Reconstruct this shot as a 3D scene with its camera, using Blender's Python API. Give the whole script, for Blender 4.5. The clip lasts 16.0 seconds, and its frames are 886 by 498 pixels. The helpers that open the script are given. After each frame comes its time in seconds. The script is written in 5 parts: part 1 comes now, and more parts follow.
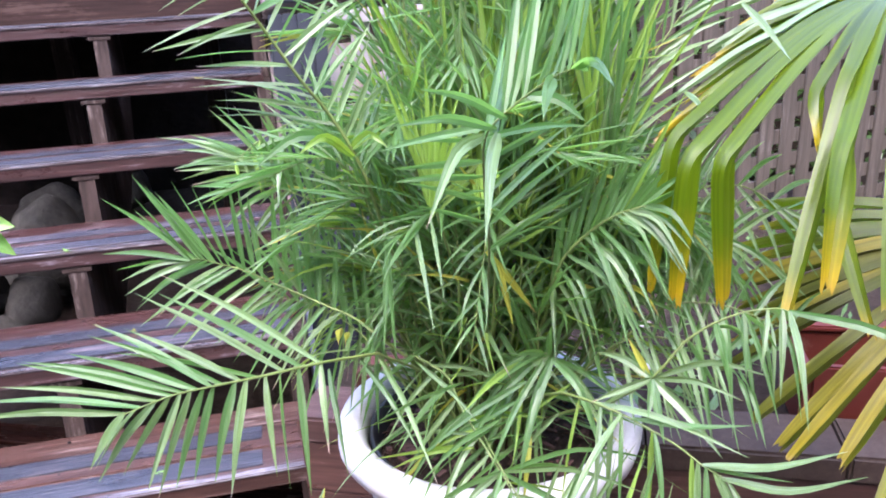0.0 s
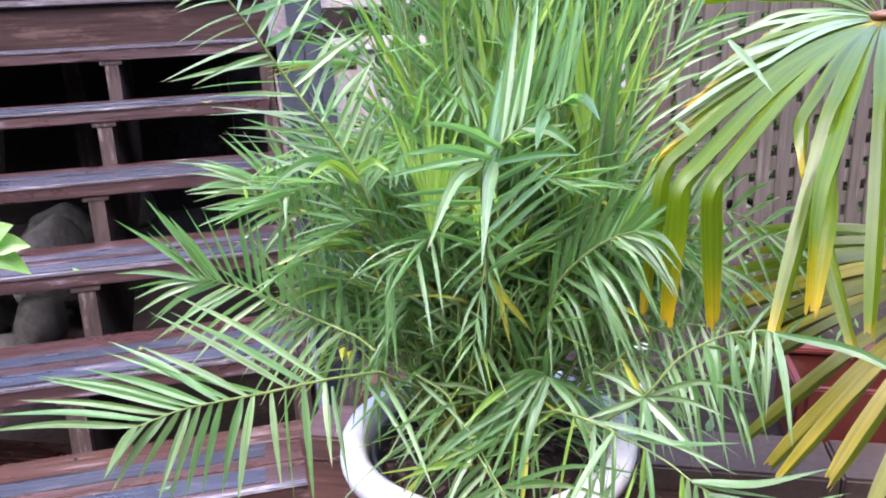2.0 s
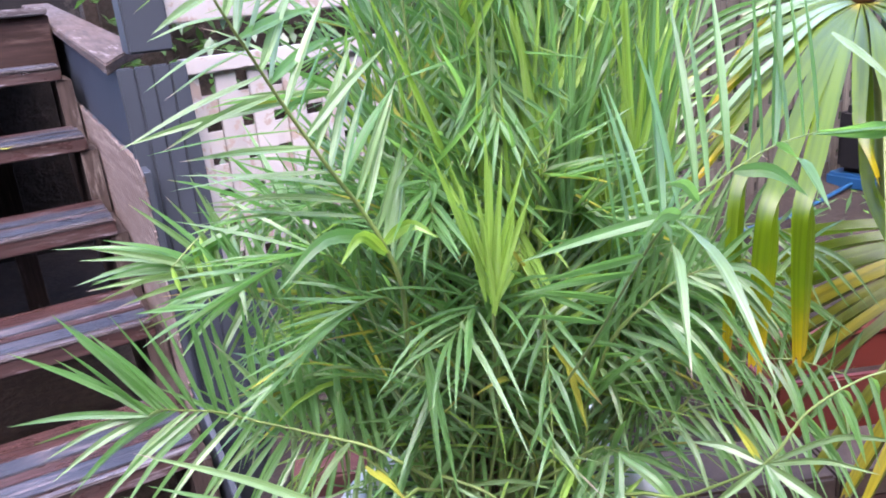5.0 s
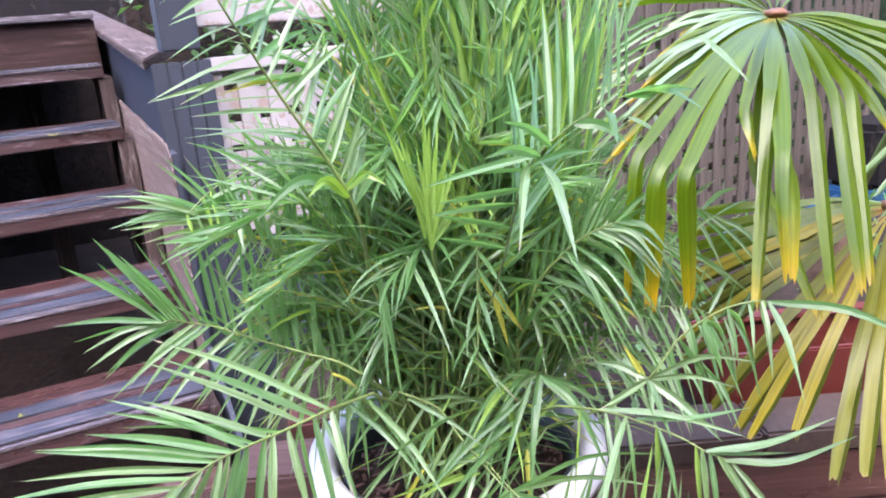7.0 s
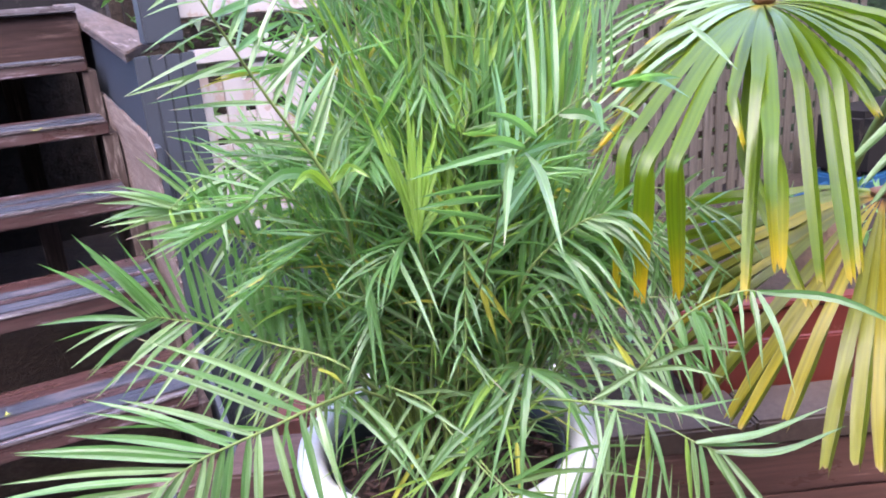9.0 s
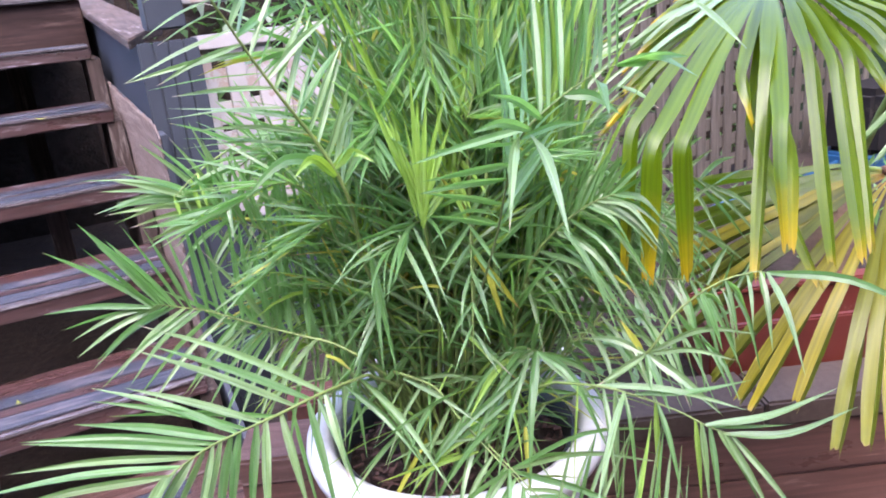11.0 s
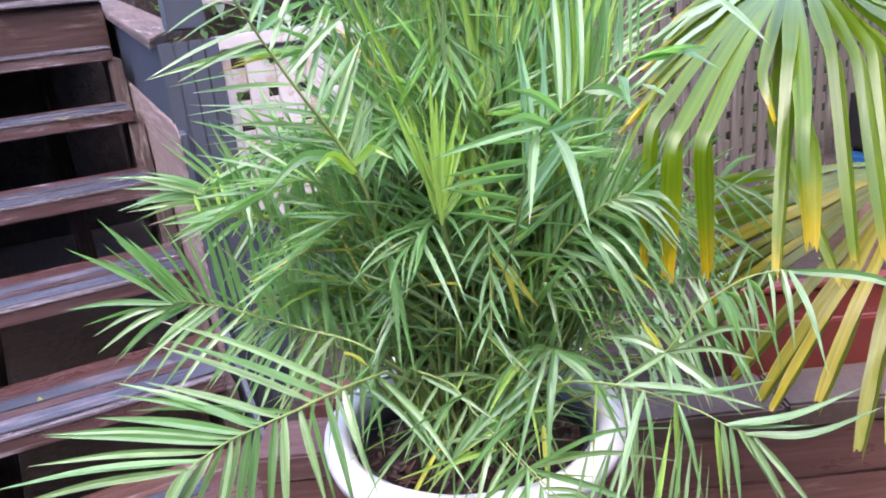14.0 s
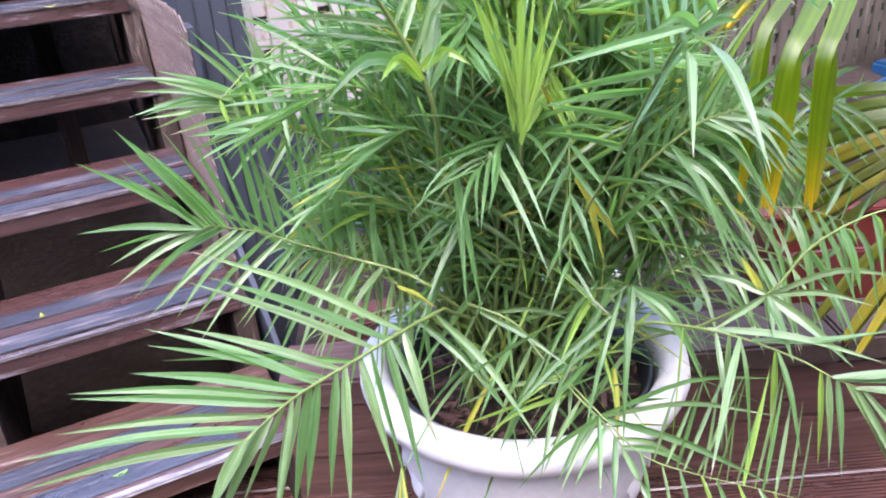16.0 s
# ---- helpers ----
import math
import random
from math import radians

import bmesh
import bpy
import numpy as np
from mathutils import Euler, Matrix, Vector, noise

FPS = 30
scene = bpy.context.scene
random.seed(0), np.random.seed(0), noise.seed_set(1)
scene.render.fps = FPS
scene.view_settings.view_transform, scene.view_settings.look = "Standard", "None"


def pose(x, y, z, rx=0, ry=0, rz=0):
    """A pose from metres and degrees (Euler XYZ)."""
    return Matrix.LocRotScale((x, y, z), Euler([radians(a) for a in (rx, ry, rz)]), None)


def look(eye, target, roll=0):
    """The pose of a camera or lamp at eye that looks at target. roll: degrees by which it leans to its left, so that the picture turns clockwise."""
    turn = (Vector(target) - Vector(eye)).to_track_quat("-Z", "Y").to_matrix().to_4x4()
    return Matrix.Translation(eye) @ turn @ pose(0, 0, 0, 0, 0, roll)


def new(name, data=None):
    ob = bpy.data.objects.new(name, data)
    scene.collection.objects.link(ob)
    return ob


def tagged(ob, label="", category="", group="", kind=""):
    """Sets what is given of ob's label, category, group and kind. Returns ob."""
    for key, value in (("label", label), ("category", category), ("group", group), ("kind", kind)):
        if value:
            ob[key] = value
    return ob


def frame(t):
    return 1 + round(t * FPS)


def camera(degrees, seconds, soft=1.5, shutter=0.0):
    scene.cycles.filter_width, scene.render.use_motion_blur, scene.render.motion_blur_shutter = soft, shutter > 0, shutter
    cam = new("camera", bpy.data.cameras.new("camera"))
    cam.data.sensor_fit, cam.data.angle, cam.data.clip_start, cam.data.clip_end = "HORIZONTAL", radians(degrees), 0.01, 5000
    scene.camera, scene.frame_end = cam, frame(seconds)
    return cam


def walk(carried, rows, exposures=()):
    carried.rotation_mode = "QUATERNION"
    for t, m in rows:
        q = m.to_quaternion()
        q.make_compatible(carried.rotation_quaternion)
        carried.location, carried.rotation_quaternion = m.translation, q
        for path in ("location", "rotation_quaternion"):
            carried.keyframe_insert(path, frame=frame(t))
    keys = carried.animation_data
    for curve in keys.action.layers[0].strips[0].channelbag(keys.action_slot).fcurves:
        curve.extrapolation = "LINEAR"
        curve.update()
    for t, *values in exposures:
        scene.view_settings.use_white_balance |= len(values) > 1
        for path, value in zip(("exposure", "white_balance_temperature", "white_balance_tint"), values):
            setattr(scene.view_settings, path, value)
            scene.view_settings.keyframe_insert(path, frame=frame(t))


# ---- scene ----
cam = camera(59.98, 16.0, 1.9)
# seconds, eye and target in metres, roll in degrees
PATH = [
    (0, (-0.0297, -2.9564, 1.1582), (0.4144, -1.1229, 0.4941), -3.09),
    (0.5, (-0.0197, -2.9835, 1.1619), (0.4350, -1.1414, 0.5294), -3.25),
    (1, (-0.0243, -2.9999, 1.1610), (0.4306, -1.1597, 0.5230), -3.49),
    (1.5, (-0.0241, -3.0090, 1.1704), (0.4303, -1.1544, 0.5754), -4.14),
    (2, (-0.0352, -2.9941, 1.1710), (0.4083, -1.1414, 0.5620), -2.75),
    (2.5, (-0.0826, -2.9467, 1.1693), (0.4587, -1.1284, 0.5361), -1.91),
    (3, (-0.1570, -2.8816, 1.1697), (0.5293, -1.1335, 0.4820), -2.47),
    (3.3, (-0.1774, -2.8484, 1.1659), (0.5443, -1.1163, 0.4737), -2.25),
    (3.5, (-0.1646, -2.7950, 1.1656), (0.5615, -1.0768, 0.4442), -1.99),
    (4, (-0.1076, -2.6499, 1.1763), (0.6154, -0.9281, 0.4603), -5.62),
    (4.5, (-0.1711, -2.6285, 1.1932), (0.7694, -0.9917, 0.5327), -6.00),
    (6.8, (-0.2475, -2.8802, 1.1699), (0.6550, -1.1965, 0.5777), -3.56),
    (7, (-0.2468, -2.8956, 1.1700), (0.6459, -1.2077, 0.5749), -4.33),
    (7.5, (-0.2400, -2.8986, 1.1706), (0.6538, -1.2190, 0.5539), -5.11),
    (8, (-0.2335, -2.8895, 1.1687), (0.6982, -1.2388, 0.5307), -4.94),
    (8.5, (-0.2301, -2.8865, 1.1655), (0.6964, -1.2351, 0.5218), -5.22),
    (9, (-0.2348, -2.8882, 1.1684), (0.6713, -1.2162, 0.5491), -4.82),
    (9.5, (-0.2434, -2.8879, 1.1668), (0.6549, -1.2149, 0.5392), -4.73),
    (10, (-0.2436, -2.8940, 1.1680), (0.6523, -1.2208, 0.5374), -5.03),
    (10.2, (-0.2392, -2.8879, 1.1703), (0.6532, -1.2219, 0.5158), -5.39),
    (12.3, (-0.2253, -2.8821, 1.1590), (0.6387, -1.2006, 0.5063), -5.98),
    (12.5, (-0.2242, -2.8836, 1.1613), (0.6377, -1.1942, 0.5264), -6.25),
    (13, (-0.2221, -2.8829, 1.1617), (0.6526, -1.1959, 0.5379), -6.49),
    (13.5, (-0.2231, -2.8825, 1.1606), (0.6466, -1.1950, 0.5314), -6.40),
    (14, (-0.2320, -2.8827, 1.1603), (0.6099, -1.1880, 0.5130), -5.96),
    (14.5, (-0.2232, -2.8764, 1.1566), (0.6560, -1.2178, 0.4665), -4.95),
    (15, (-0.2260, -2.8625, 1.1457), (0.5792, -1.1980, 0.3834), -5.87),
    (15.5, (-0.2325, -2.8441, 1.1468), (0.5638, -1.1699, 0.3966), -5.68),
    (16, (-0.2545, -2.7177, 1.1454), (0.5513, -1.1138, 0.2633), -4.78),
]
walk(cam, [(t, look(eye, target, roll)) for t, eye, target, roll in PATH], [(0, 3.53, 6190, 23)])

# ---- world, sun and exposure ----
world = bpy.data.worlds.new("overcast_sky")
scene.world = world
world.use_nodes = True
wn = world.node_tree.nodes
sky = wn.new("ShaderNodeTexSky")
sky.sky_type = "NISHITA"
sky.sun_disc = False
sky.sun_elevation, sky.sun_rotation = radians(58), radians(200)
sky.air_density, sky.dust_density, sky.ozone_density = 1.0, 2.0, 1.5
wn["Background"].inputs["Strength"].default_value = 0.15
world.node_tree.links.new(sky.outputs[0], wn["Background"].inputs[0])
sun_data = bpy.data.lights.new("sun", "SUN")
sun_data.energy, sun_data.angle, sun_data.color = 0.55, radians(60), (1.0, 0.97, 0.93)
sun = new("sun", sun_data)
sun.matrix_world = look((-1.5, -4.0, 6.0), (0, -1, 0))

rng = random.Random(7)


# ---- materials ----
def material(name):
    m = bpy.data.materials.new(name)
    m.use_nodes = True
    return m, m.node_tree.nodes, m.node_tree.links, m.node_tree.nodes["Principled BSDF"]


def ramp(nodes, stops):
    r = nodes.new("ShaderNodeValToRGB")
    while len(r.color_ramp.elements) < len(stops):
        r.color_ramp.elements.new(0.5)
    for e, (p, c) in zip(r.color_ramp.elements, stops):
        e.position, e.color = p, (*c, 1)
    return r


def coords(nodes, links, scale=(1, 1, 1), shift=True):
    tc = nodes.new("ShaderNodeTexCoord")
    mp = nodes.new("ShaderNodeMapping")
    mp.inputs["Scale"].default_value = scale
    links.new(tc.outputs["Object"], mp.inputs["Vector"])
    if shift:
        info = nodes.new("ShaderNodeObjectInfo")
        mul = nodes.new("ShaderNodeVectorMath")
        mul.operation = "MULTIPLY"
        mul.inputs[1].default_value = (17.0, 31.0, 23.0)
        links.new(info.outputs["Random"], mul.inputs[0])
        links.new(mul.outputs[0], mp.inputs["Location"])
    return mp


def noise_tex(nodes, links, vec, scale, detail=6.0, rough=0.6):
    n = nodes.new("ShaderNodeTexNoise")
    n.inputs["Scale"].default_value, n.inputs["Detail"].default_value, n.inputs["Roughness"].default_value = scale, detail, rough
    links.new(vec.outputs[0], n.inputs["Vector"])
    return n


def bump(nodes, links, source, bsdf, strength, distance=0.002):
    b = nodes.new("ShaderNodeBump")
    b.inputs["Strength"].default_value, b.inputs["Distance"].default_value = strength, distance
    links.new(source, b.inputs["Height"])
    links.new(b.outputs[0], bsdf.inputs["Normal"])
    return b


def mix_color(nodes, links, fac, a, b, kind="MIX"):
    m = nodes.new("ShaderNodeMix")
    m.data_type, m.blend_type = "RGBA", kind
    for sock, v in ((m.inputs[0], fac), (m.inputs[6], a), (m.inputs[7], b)):
        if hasattr(v, "is_linked"):
            links.new(v, sock)
        elif isinstance(v, (int, float)):
            sock.default_value = v
        else:
            sock.default_value = (*v, 1)
    return m.outputs[2]


def wood(name, dark, light, worn, rough=(0.22, 0.5), axis="x", wear=0.56, grain=1.0, wet=0.0, relief=0.55, deep=0.003, shine=0.5):
    """Long-grained timber: streaks along one axis, worn grey patches, wet patches in the gloss."""
    m, n, l, b = material(name)
    stretch = {"x": (1.2, 22, 22), "y": (22, 1.2, 22), "z": (22, 22, 1.2)}[axis]
    vec = coords(n, l, stretch)
    streak = noise_tex(n, l, vec, 3.0 * grain, 8, 0.65)
    blot_vec = coords(n, l, {"x": (2, 6, 6), "y": (6, 2, 6), "z": (6, 6, 2)}[axis])
    blot = noise_tex(n, l, blot_vec, 2.2, 6, 0.7)
    base = ramp(n, [(0.3, dark), (0.7, light)])
    l.new(streak.outputs[0], base.inputs[0])
    patch = ramp(n, [(wear, (0, 0, 0)), (wear + 0.1, (1, 1, 1))])
    mixed = n.new("ShaderNodeMath")
    mixed.operation = "MULTIPLY_ADD"
    mixed.inputs[1].default_value, mixed.inputs[2].default_value = 0.45, 0.0
    l.new(streak.outputs[0], mixed.inputs[0])
    add = n.new("ShaderNodeMath")
    add.operation = "MULTIPLY_ADD"
    add.inputs[1].default_value = 0.6
    l.new(blot.outputs[0], add.inputs[0])
    l.new(mixed.outputs[0], add.inputs[2])
    l.new(add.outputs[0], patch.inputs[0])
    l.new(mix_color(n, l, patch.outputs[0], base.outputs[0], worn), b.inputs["Base Color"])
    gloss = n.new("ShaderNodeMapRange")
    gloss.inputs["From Min"].default_value, gloss.inputs["From Max"].default_value = 0.35, 0.65
    gloss.inputs["To Min"].default_value, gloss.inputs["To Max"].default_value = rough
    l.new(blot.outputs[0], gloss.inputs[0])
    l.new(gloss.outputs[0], b.inputs["Roughness"])
    bump(n, l, streak.outputs[0], b, relief, deep)
    b.inputs["Coat Weight"].default_value, b.inputs["Coat Roughness"].default_value = wet, 0.2
    b.inputs["Specular IOR Level"].default_value = shine
    return m


def painted(name, colour, under, chip=0.62, rough=0.45, scale=9.0, shine=0.5):
    """Paint with chips that show what lies under it, and faint dirt."""
    m, n, l, b = material(name)
    vec = coords(n, l)
    chips = noise_tex(n, l, vec, scale, 9, 0.7)
    dirt = noise_tex(n, l, vec, 3.0, 5, 0.6)
    edge = ramp(n, [(chip, (0, 0, 0)), (chip + 0.03, (1, 1, 1))])
    l.new(chips.outputs[0], edge.inputs[0])
    dirty = ramp(n, [(0.3, tuple(c * 0.72 for c in colour)), (0.65, colour)])
    l.new(dirt.outputs[0], dirty.inputs[0])
    l.new(mix_color(n, l, edge.outputs[0], dirty.outputs[0], under), b.inputs["Base Color"])
    b.inputs["Roughness"].default_value, b.inputs["Specular IOR Level"].default_value = rough, shine
    bump(n, l, chips.outputs[0], b, 0.25, 0.002)
    return m


def speckled(name, low, high, scale, rough=0.9, depth=0.01, strength=0.8):
    m, n, l, b = material(name)
    vec = coords(n, l, shift=False)
    fine = noise_tex(n, l, vec, scale, 8, 0.7)
    wide = noise_tex(n, l, vec, scale * 0.13, 4, 0.6)
    r = ramp(n, [(0.3, low), (0.7, high)])
    l.new(fine.outputs[0], r.inputs[0])
    l.new(mix_color(n, l, wide.outputs[0], r.outputs[0], low), b.inputs["Base Color"])
    b.inputs["Roughness"].default_value = rough
    b.inputs["Specular IOR Level"].default_value = 0.5 if rough < 0.7 else 0.2
    bump(n, l, fine.outputs[0], b, strength, depth)
    return m


def leaf(name, base, pale, tip, through_colour, rough=0.28, tip_from=0.86, tip_to=0.97, transmit=0.3, variation=0.35, split=0.0, burnt=None, vein_mix=0.55, fine=14.0, coat=0.6, root=None, shine=0.42, sheen=0.0, sheen_tone=(0.29, 0.36, 0.26)):
    """A glossy blade: veins along it, colour from object to object, an older tip, painted sky-sheen streaks, and light
    that comes through.
    """
    m, n, l, b = material(name)
    uv = n.new("ShaderNodeUVMap")
    sep = n.new("ShaderNodeSeparateXYZ")
    l.new(uv.outputs[0], sep.inputs[0])
    info = n.new("ShaderNodeAttribute")
    info.attribute_name = "shade"
    vec = coords(n, l, (1, 1, 1), False)
    patch = noise_tex(n, l, vec, 14.0, 4, 0.6)
    tone = mix_color(n, l, info.outputs["Fac"], tuple(c * (1 - variation) for c in base), tuple(min(1, c * (1 + variation)) for c in base))
    tone = mix_color(n, l, patch.outputs[0], tone, pale)
    if split:
        halves = n.new("ShaderNodeMapRange")
        halves.inputs["From Min"].default_value, halves.inputs["From Max"].default_value = 0.46, 0.54
        halves.inputs["To Max"].default_value = split
        l.new(sep.outputs[0], halves.inputs[0])
        share = n.new("ShaderNodeMath")
        share.operation = "MULTIPLY"
        l.new(halves.outputs[0], share.inputs[0])
        l.new(info.outputs["Fac"], share.inputs[1])
        tone = mix_color(n, l, share.outputs[0], tone, tip)
    uvs = n.new("ShaderNodeMapping")
    uvs.inputs["Scale"].default_value = (fine, 0.7, 1)
    l.new(uv.outputs[0], uvs.inputs[0])
    spread_info = n.new("ShaderNodeVectorMath")
    spread_info.operation = "MULTIPLY"
    spread_info.inputs[1].default_value = (37.0, 11.0, 5.0)
    l.new(info.outputs["Fac"], spread_info.inputs[0])
    l.new(spread_info.outputs[0], uvs.inputs["Location"])
    veins = noise_tex(n, l, uvs, 1.0, 4, 0.7)
    old = n.new("ShaderNodeMapRange")
    old.interpolation_type = "SMOOTHSTEP"
    old.inputs["From Min"].default_value, old.inputs["From Max"].default_value = tip_from, tip_to
    wobble = n.new("ShaderNodeMath")
    wobble.operation = "MULTIPLY_ADD"
    wobble.inputs[1].default_value = 0.18
    l.new(patch.outputs[0], wobble.inputs[0])
    l.new(sep.outputs[1], wobble.inputs[2])
    age = n.new("ShaderNodeMath")
    age.operation = "MULTIPLY_ADD"
    age.inputs[1].default_value = 0.22
    l.new(info.outputs["Fac"], age.inputs[0])
    l.new(wobble.outputs[0], age.inputs[2])
    l.new(age.outputs[0], old.inputs[0])
    vein = ramp(n, [(0.38, (0.5, 0.52, 0.45)), (0.5, (1.0, 1.0, 1.0)), (0.62, (1.45, 1.4, 1.7))])
    l.new(veins.outputs[0], vein.inputs[0])
    col = mix_color(n, l, old.outputs[0], tone, tip)
    col = mix_color(n, l, vein_mix, col, vein.outputs[0], "MULTIPLY")
    # whitish streaks of sky sheen are mixed into the leaf colour here
    if sheen:
        sheen_uv = n.new("ShaderNodeMapping")
        sheen_uv.inputs["Scale"].default_value = (3.2, 2.2, 1)
        l.new(uv.outputs[0], sheen_uv.inputs[0])
        l.new(spread_info.outputs[0], sheen_uv.inputs["Location"])
        sheen_streak = noise_tex(n, l, sheen_uv, 1.0, 5, 0.75)
        share = n.new("ShaderNodeMapRange")
        share.inputs["From Min"].default_value, share.inputs["From Max"].default_value = 0.5, 0.68
        share.inputs["To Max"].default_value = sheen
        l.new(sheen_streak.outputs[0], share.inputs[0])
        col = mix_color(n, l, share.outputs[0], col, sheen_tone)
    if root:
        young = n.new("ShaderNodeMapRange")
        young.inputs["From Min"].default_value, young.inputs["From Max"].default_value = 0.09, 0.02
        l.new(sep.outputs[1], young.inputs[0])
        col = mix_color(n, l, young.outputs[0], col, root)
    if burnt:
        dry = n.new("ShaderNodeMapRange")
        dry.inputs["From Min"].default_value, dry.inputs["From Max"].default_value = 1.035, 1.09
        dry_at = n.new("ShaderNodeMath")
        dry_at.operation = "MULTIPLY_ADD"
        dry_at.inputs[1].default_value = 0.13
        l.new(veins.outputs[0], dry_at.inputs[0])
        l.new(sep.outputs[1], dry_at.inputs[2])
        l.new(dry_at.outputs[0], dry.inputs[0])
        col = mix_color(n, l, dry.outputs[0], col, burnt)
    l.new(col, b.inputs["Base Color"])
    b.inputs["Roughness"].default_value, b.inputs["Specular IOR Level"].default_value = rough, shine
    b.inputs["Coat Weight"].default_value, b.inputs["Coat Roughness"].default_value = coat, 0.25
    bump(n, l, veins.outputs[0], b, 0.6, 0.0015)
    tr = n.new("ShaderNodeBsdfTranslucent")
    l.new(mix_color(n, l, old.outputs[0], through_colour, tuple(min(1, c * 1.3) for c in tip)), tr.inputs[0])
    ms = n.new("ShaderNodeMixShader")
    ms.inputs[0].default_value = transmit
    l.new(b.outputs[0], ms.inputs[1])
    l.new(tr.outputs[0], ms.inputs[2])
    l.new(ms.outputs[0], n["Material Output"].inputs[0])
    return m


# the lavender in the worn patches is the wet treads' sky sheen, put into colour
M_TREAD = wood("wet_brown_timber", (0.021, 0.0095, 0.0085), (0.064, 0.03, 0.028), (0.22, 0.185, 0.212), (0.22, 0.5), "x", 0.575, wet=0.55, relief=0.8, deep=0.005, shine=0.42)
M_FOOTWORN = wood("worn_bottom_step_timber", (0.027, 0.012, 0.009), (0.088, 0.043, 0.034), (0.23, 0.18, 0.168), (0.25, 0.5), "x", 0.585, wet=0.4, relief=0.8, deep=0.005, shine=0.42)
# worn edge timber, tinted lavender for the sky reflected along the nosing
M_NOSE = wood("worn_sheen_nosing_timber", (0.036, 0.026, 0.026), (0.1, 0.08, 0.083), (0.27, 0.245, 0.26), (0.18, 0.45), "x", 0.55, wet=0.7, relief=0.8, deep=0.005)
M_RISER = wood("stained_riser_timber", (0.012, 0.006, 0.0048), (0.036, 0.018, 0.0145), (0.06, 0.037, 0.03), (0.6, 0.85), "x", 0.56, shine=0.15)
M_STRINGER = wood("dark_stringer_timber", (0.018, 0.012, 0.01), (0.055, 0.037, 0.032), (0.13, 0.105, 0.095), (0.5, 0.8), "z", 0.57, shine=0.15)
M_GREYWOOD = wood("weathered_grey_timber", (0.06, 0.04, 0.034), (0.12, 0.086, 0.075), (0.175, 0.137, 0.125), (0.55, 0.8), "y", 0.57, shine=0.25)
M_DECK = wood("red_brown_decking", (0.032, 0.014, 0.0115), (0.09, 0.038, 0.029), (0.19, 0.113, 0.092), (0.15, 0.4), "x", 0.6)
M_CAP = wood("peeling_cap_timber", (0.03, 0.018, 0.014), (0.088, 0.058, 0.047), (0.24, 0.2, 0.185), (0.8, 0.95), "y", 0.6, shine=0.2)
M_PAVER = speckled("wet_grey_paver", (0.05, 0.034, 0.027), (0.1, 0.071, 0.057), 60, 0.75, 0.002, 0.5)
M_BLOCK = wood("red_grey_sleeper", (0.04, 0.019, 0.015), (0.095, 0.049, 0.041), (0.15, 0.1, 0.09), (0.35, 0.6), "x", 0.56)
M_SLEEPER = wood("dark_sleeper", (0.043, 0.021, 0.017), (0.128, 0.062, 0.048), (0.21, 0.135, 0.115), (0.25, 0.5), "x", 0.6)
M_GRIT = wood("worn_black_grip_strip", (0.012, 0.0125, 0.019), (0.045, 0.047, 0.064), (0.13, 0.1, 0.105), (0.25, 0.5), "x", 0.555, 1.6, 0.5, 0.9, 0.006)
M_CHARCOAL = painted("charcoal_paint", (0.03, 0.034, 0.045), (0.1, 0.09, 0.085), 0.70, 0.6, shine=0.3)
M_WHITE = painted("chalky_white_paint", (0.33, 0.295, 0.28), (0.24, 0.18, 0.15), 0.54, 0.6, 16)
M_LATTICE = wood("bare_lattice_timber", (0.036, 0.028, 0.022), (0.1, 0.081, 0.065), (0.15, 0.128, 0.108), (0.5, 0.75), "z", 0.58)
M_POST = wood("red_brown_post", (0.035, 0.023, 0.019), (0.085, 0.056, 0.047), (0.13, 0.1, 0.09), (0.4, 0.65), "z", 0.6)
M_SOIL = speckled("dark_potting_soil", (0.02, 0.012, 0.009), (0.085, 0.05, 0.04), 90, 0.85, 0.012, 1.0)
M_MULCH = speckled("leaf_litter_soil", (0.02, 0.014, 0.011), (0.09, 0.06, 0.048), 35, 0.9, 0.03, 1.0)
M_POT = speckled("white_painted_pot", (0.44, 0.43, 0.42), (0.68, 0.665, 0.65), 34, 0.42, 0.003, 0.35)
M_LINER, _n, _l, _b = material("black_plastic")
_b.inputs["Base Color"].default_value, _b.inputs["Roughness"].default_value = (0.012, 0.012, 0.014, 1), 0.35
M_RED = painted("faded_red_plastic", (0.115, 0.019, 0.012), (0.13, 0.05, 0.036), 0.62, 0.5)
M_BRICK = speckled("weathered_red_brick", (0.06, 0.022, 0.018), (0.13, 0.05, 0.04), 45, 0.85, 0.003, 0.6)
M_REDCHAIR = painted("red_enamel", (0.55, 0.015, 0.04), (0.3, 0.03, 0.03), 0.78, 0.3)
M_BLUE = painted("blue_plastic", (0.01, 0.055, 0.13), (0.04, 0.09, 0.14), 0.75, 0.4)
M_STONE = speckled("pale_pebble", (0.4, 0.38, 0.36), (0.7, 0.68, 0.66), 50, 0.6, 0.002, 0.4)
M_NEARBLACK = painted("near_black_paint", (0.014, 0.012, 0.012), (0.03, 0.025, 0.022), 0.6, 0.92, shine=0.08)
M_LEAF = leaf("palm_leaflet_green", (0.055, 0.146, 0.03), (0.106, 0.206, 0.072), (0.3, 0.27, 0.1), (0.22, 0.46, 0.08), 0.42, 1.2, 1.3, 0.44, 0.5, vein_mix=1.0, fine=6.0, coat=0.38, sheen=0.42)
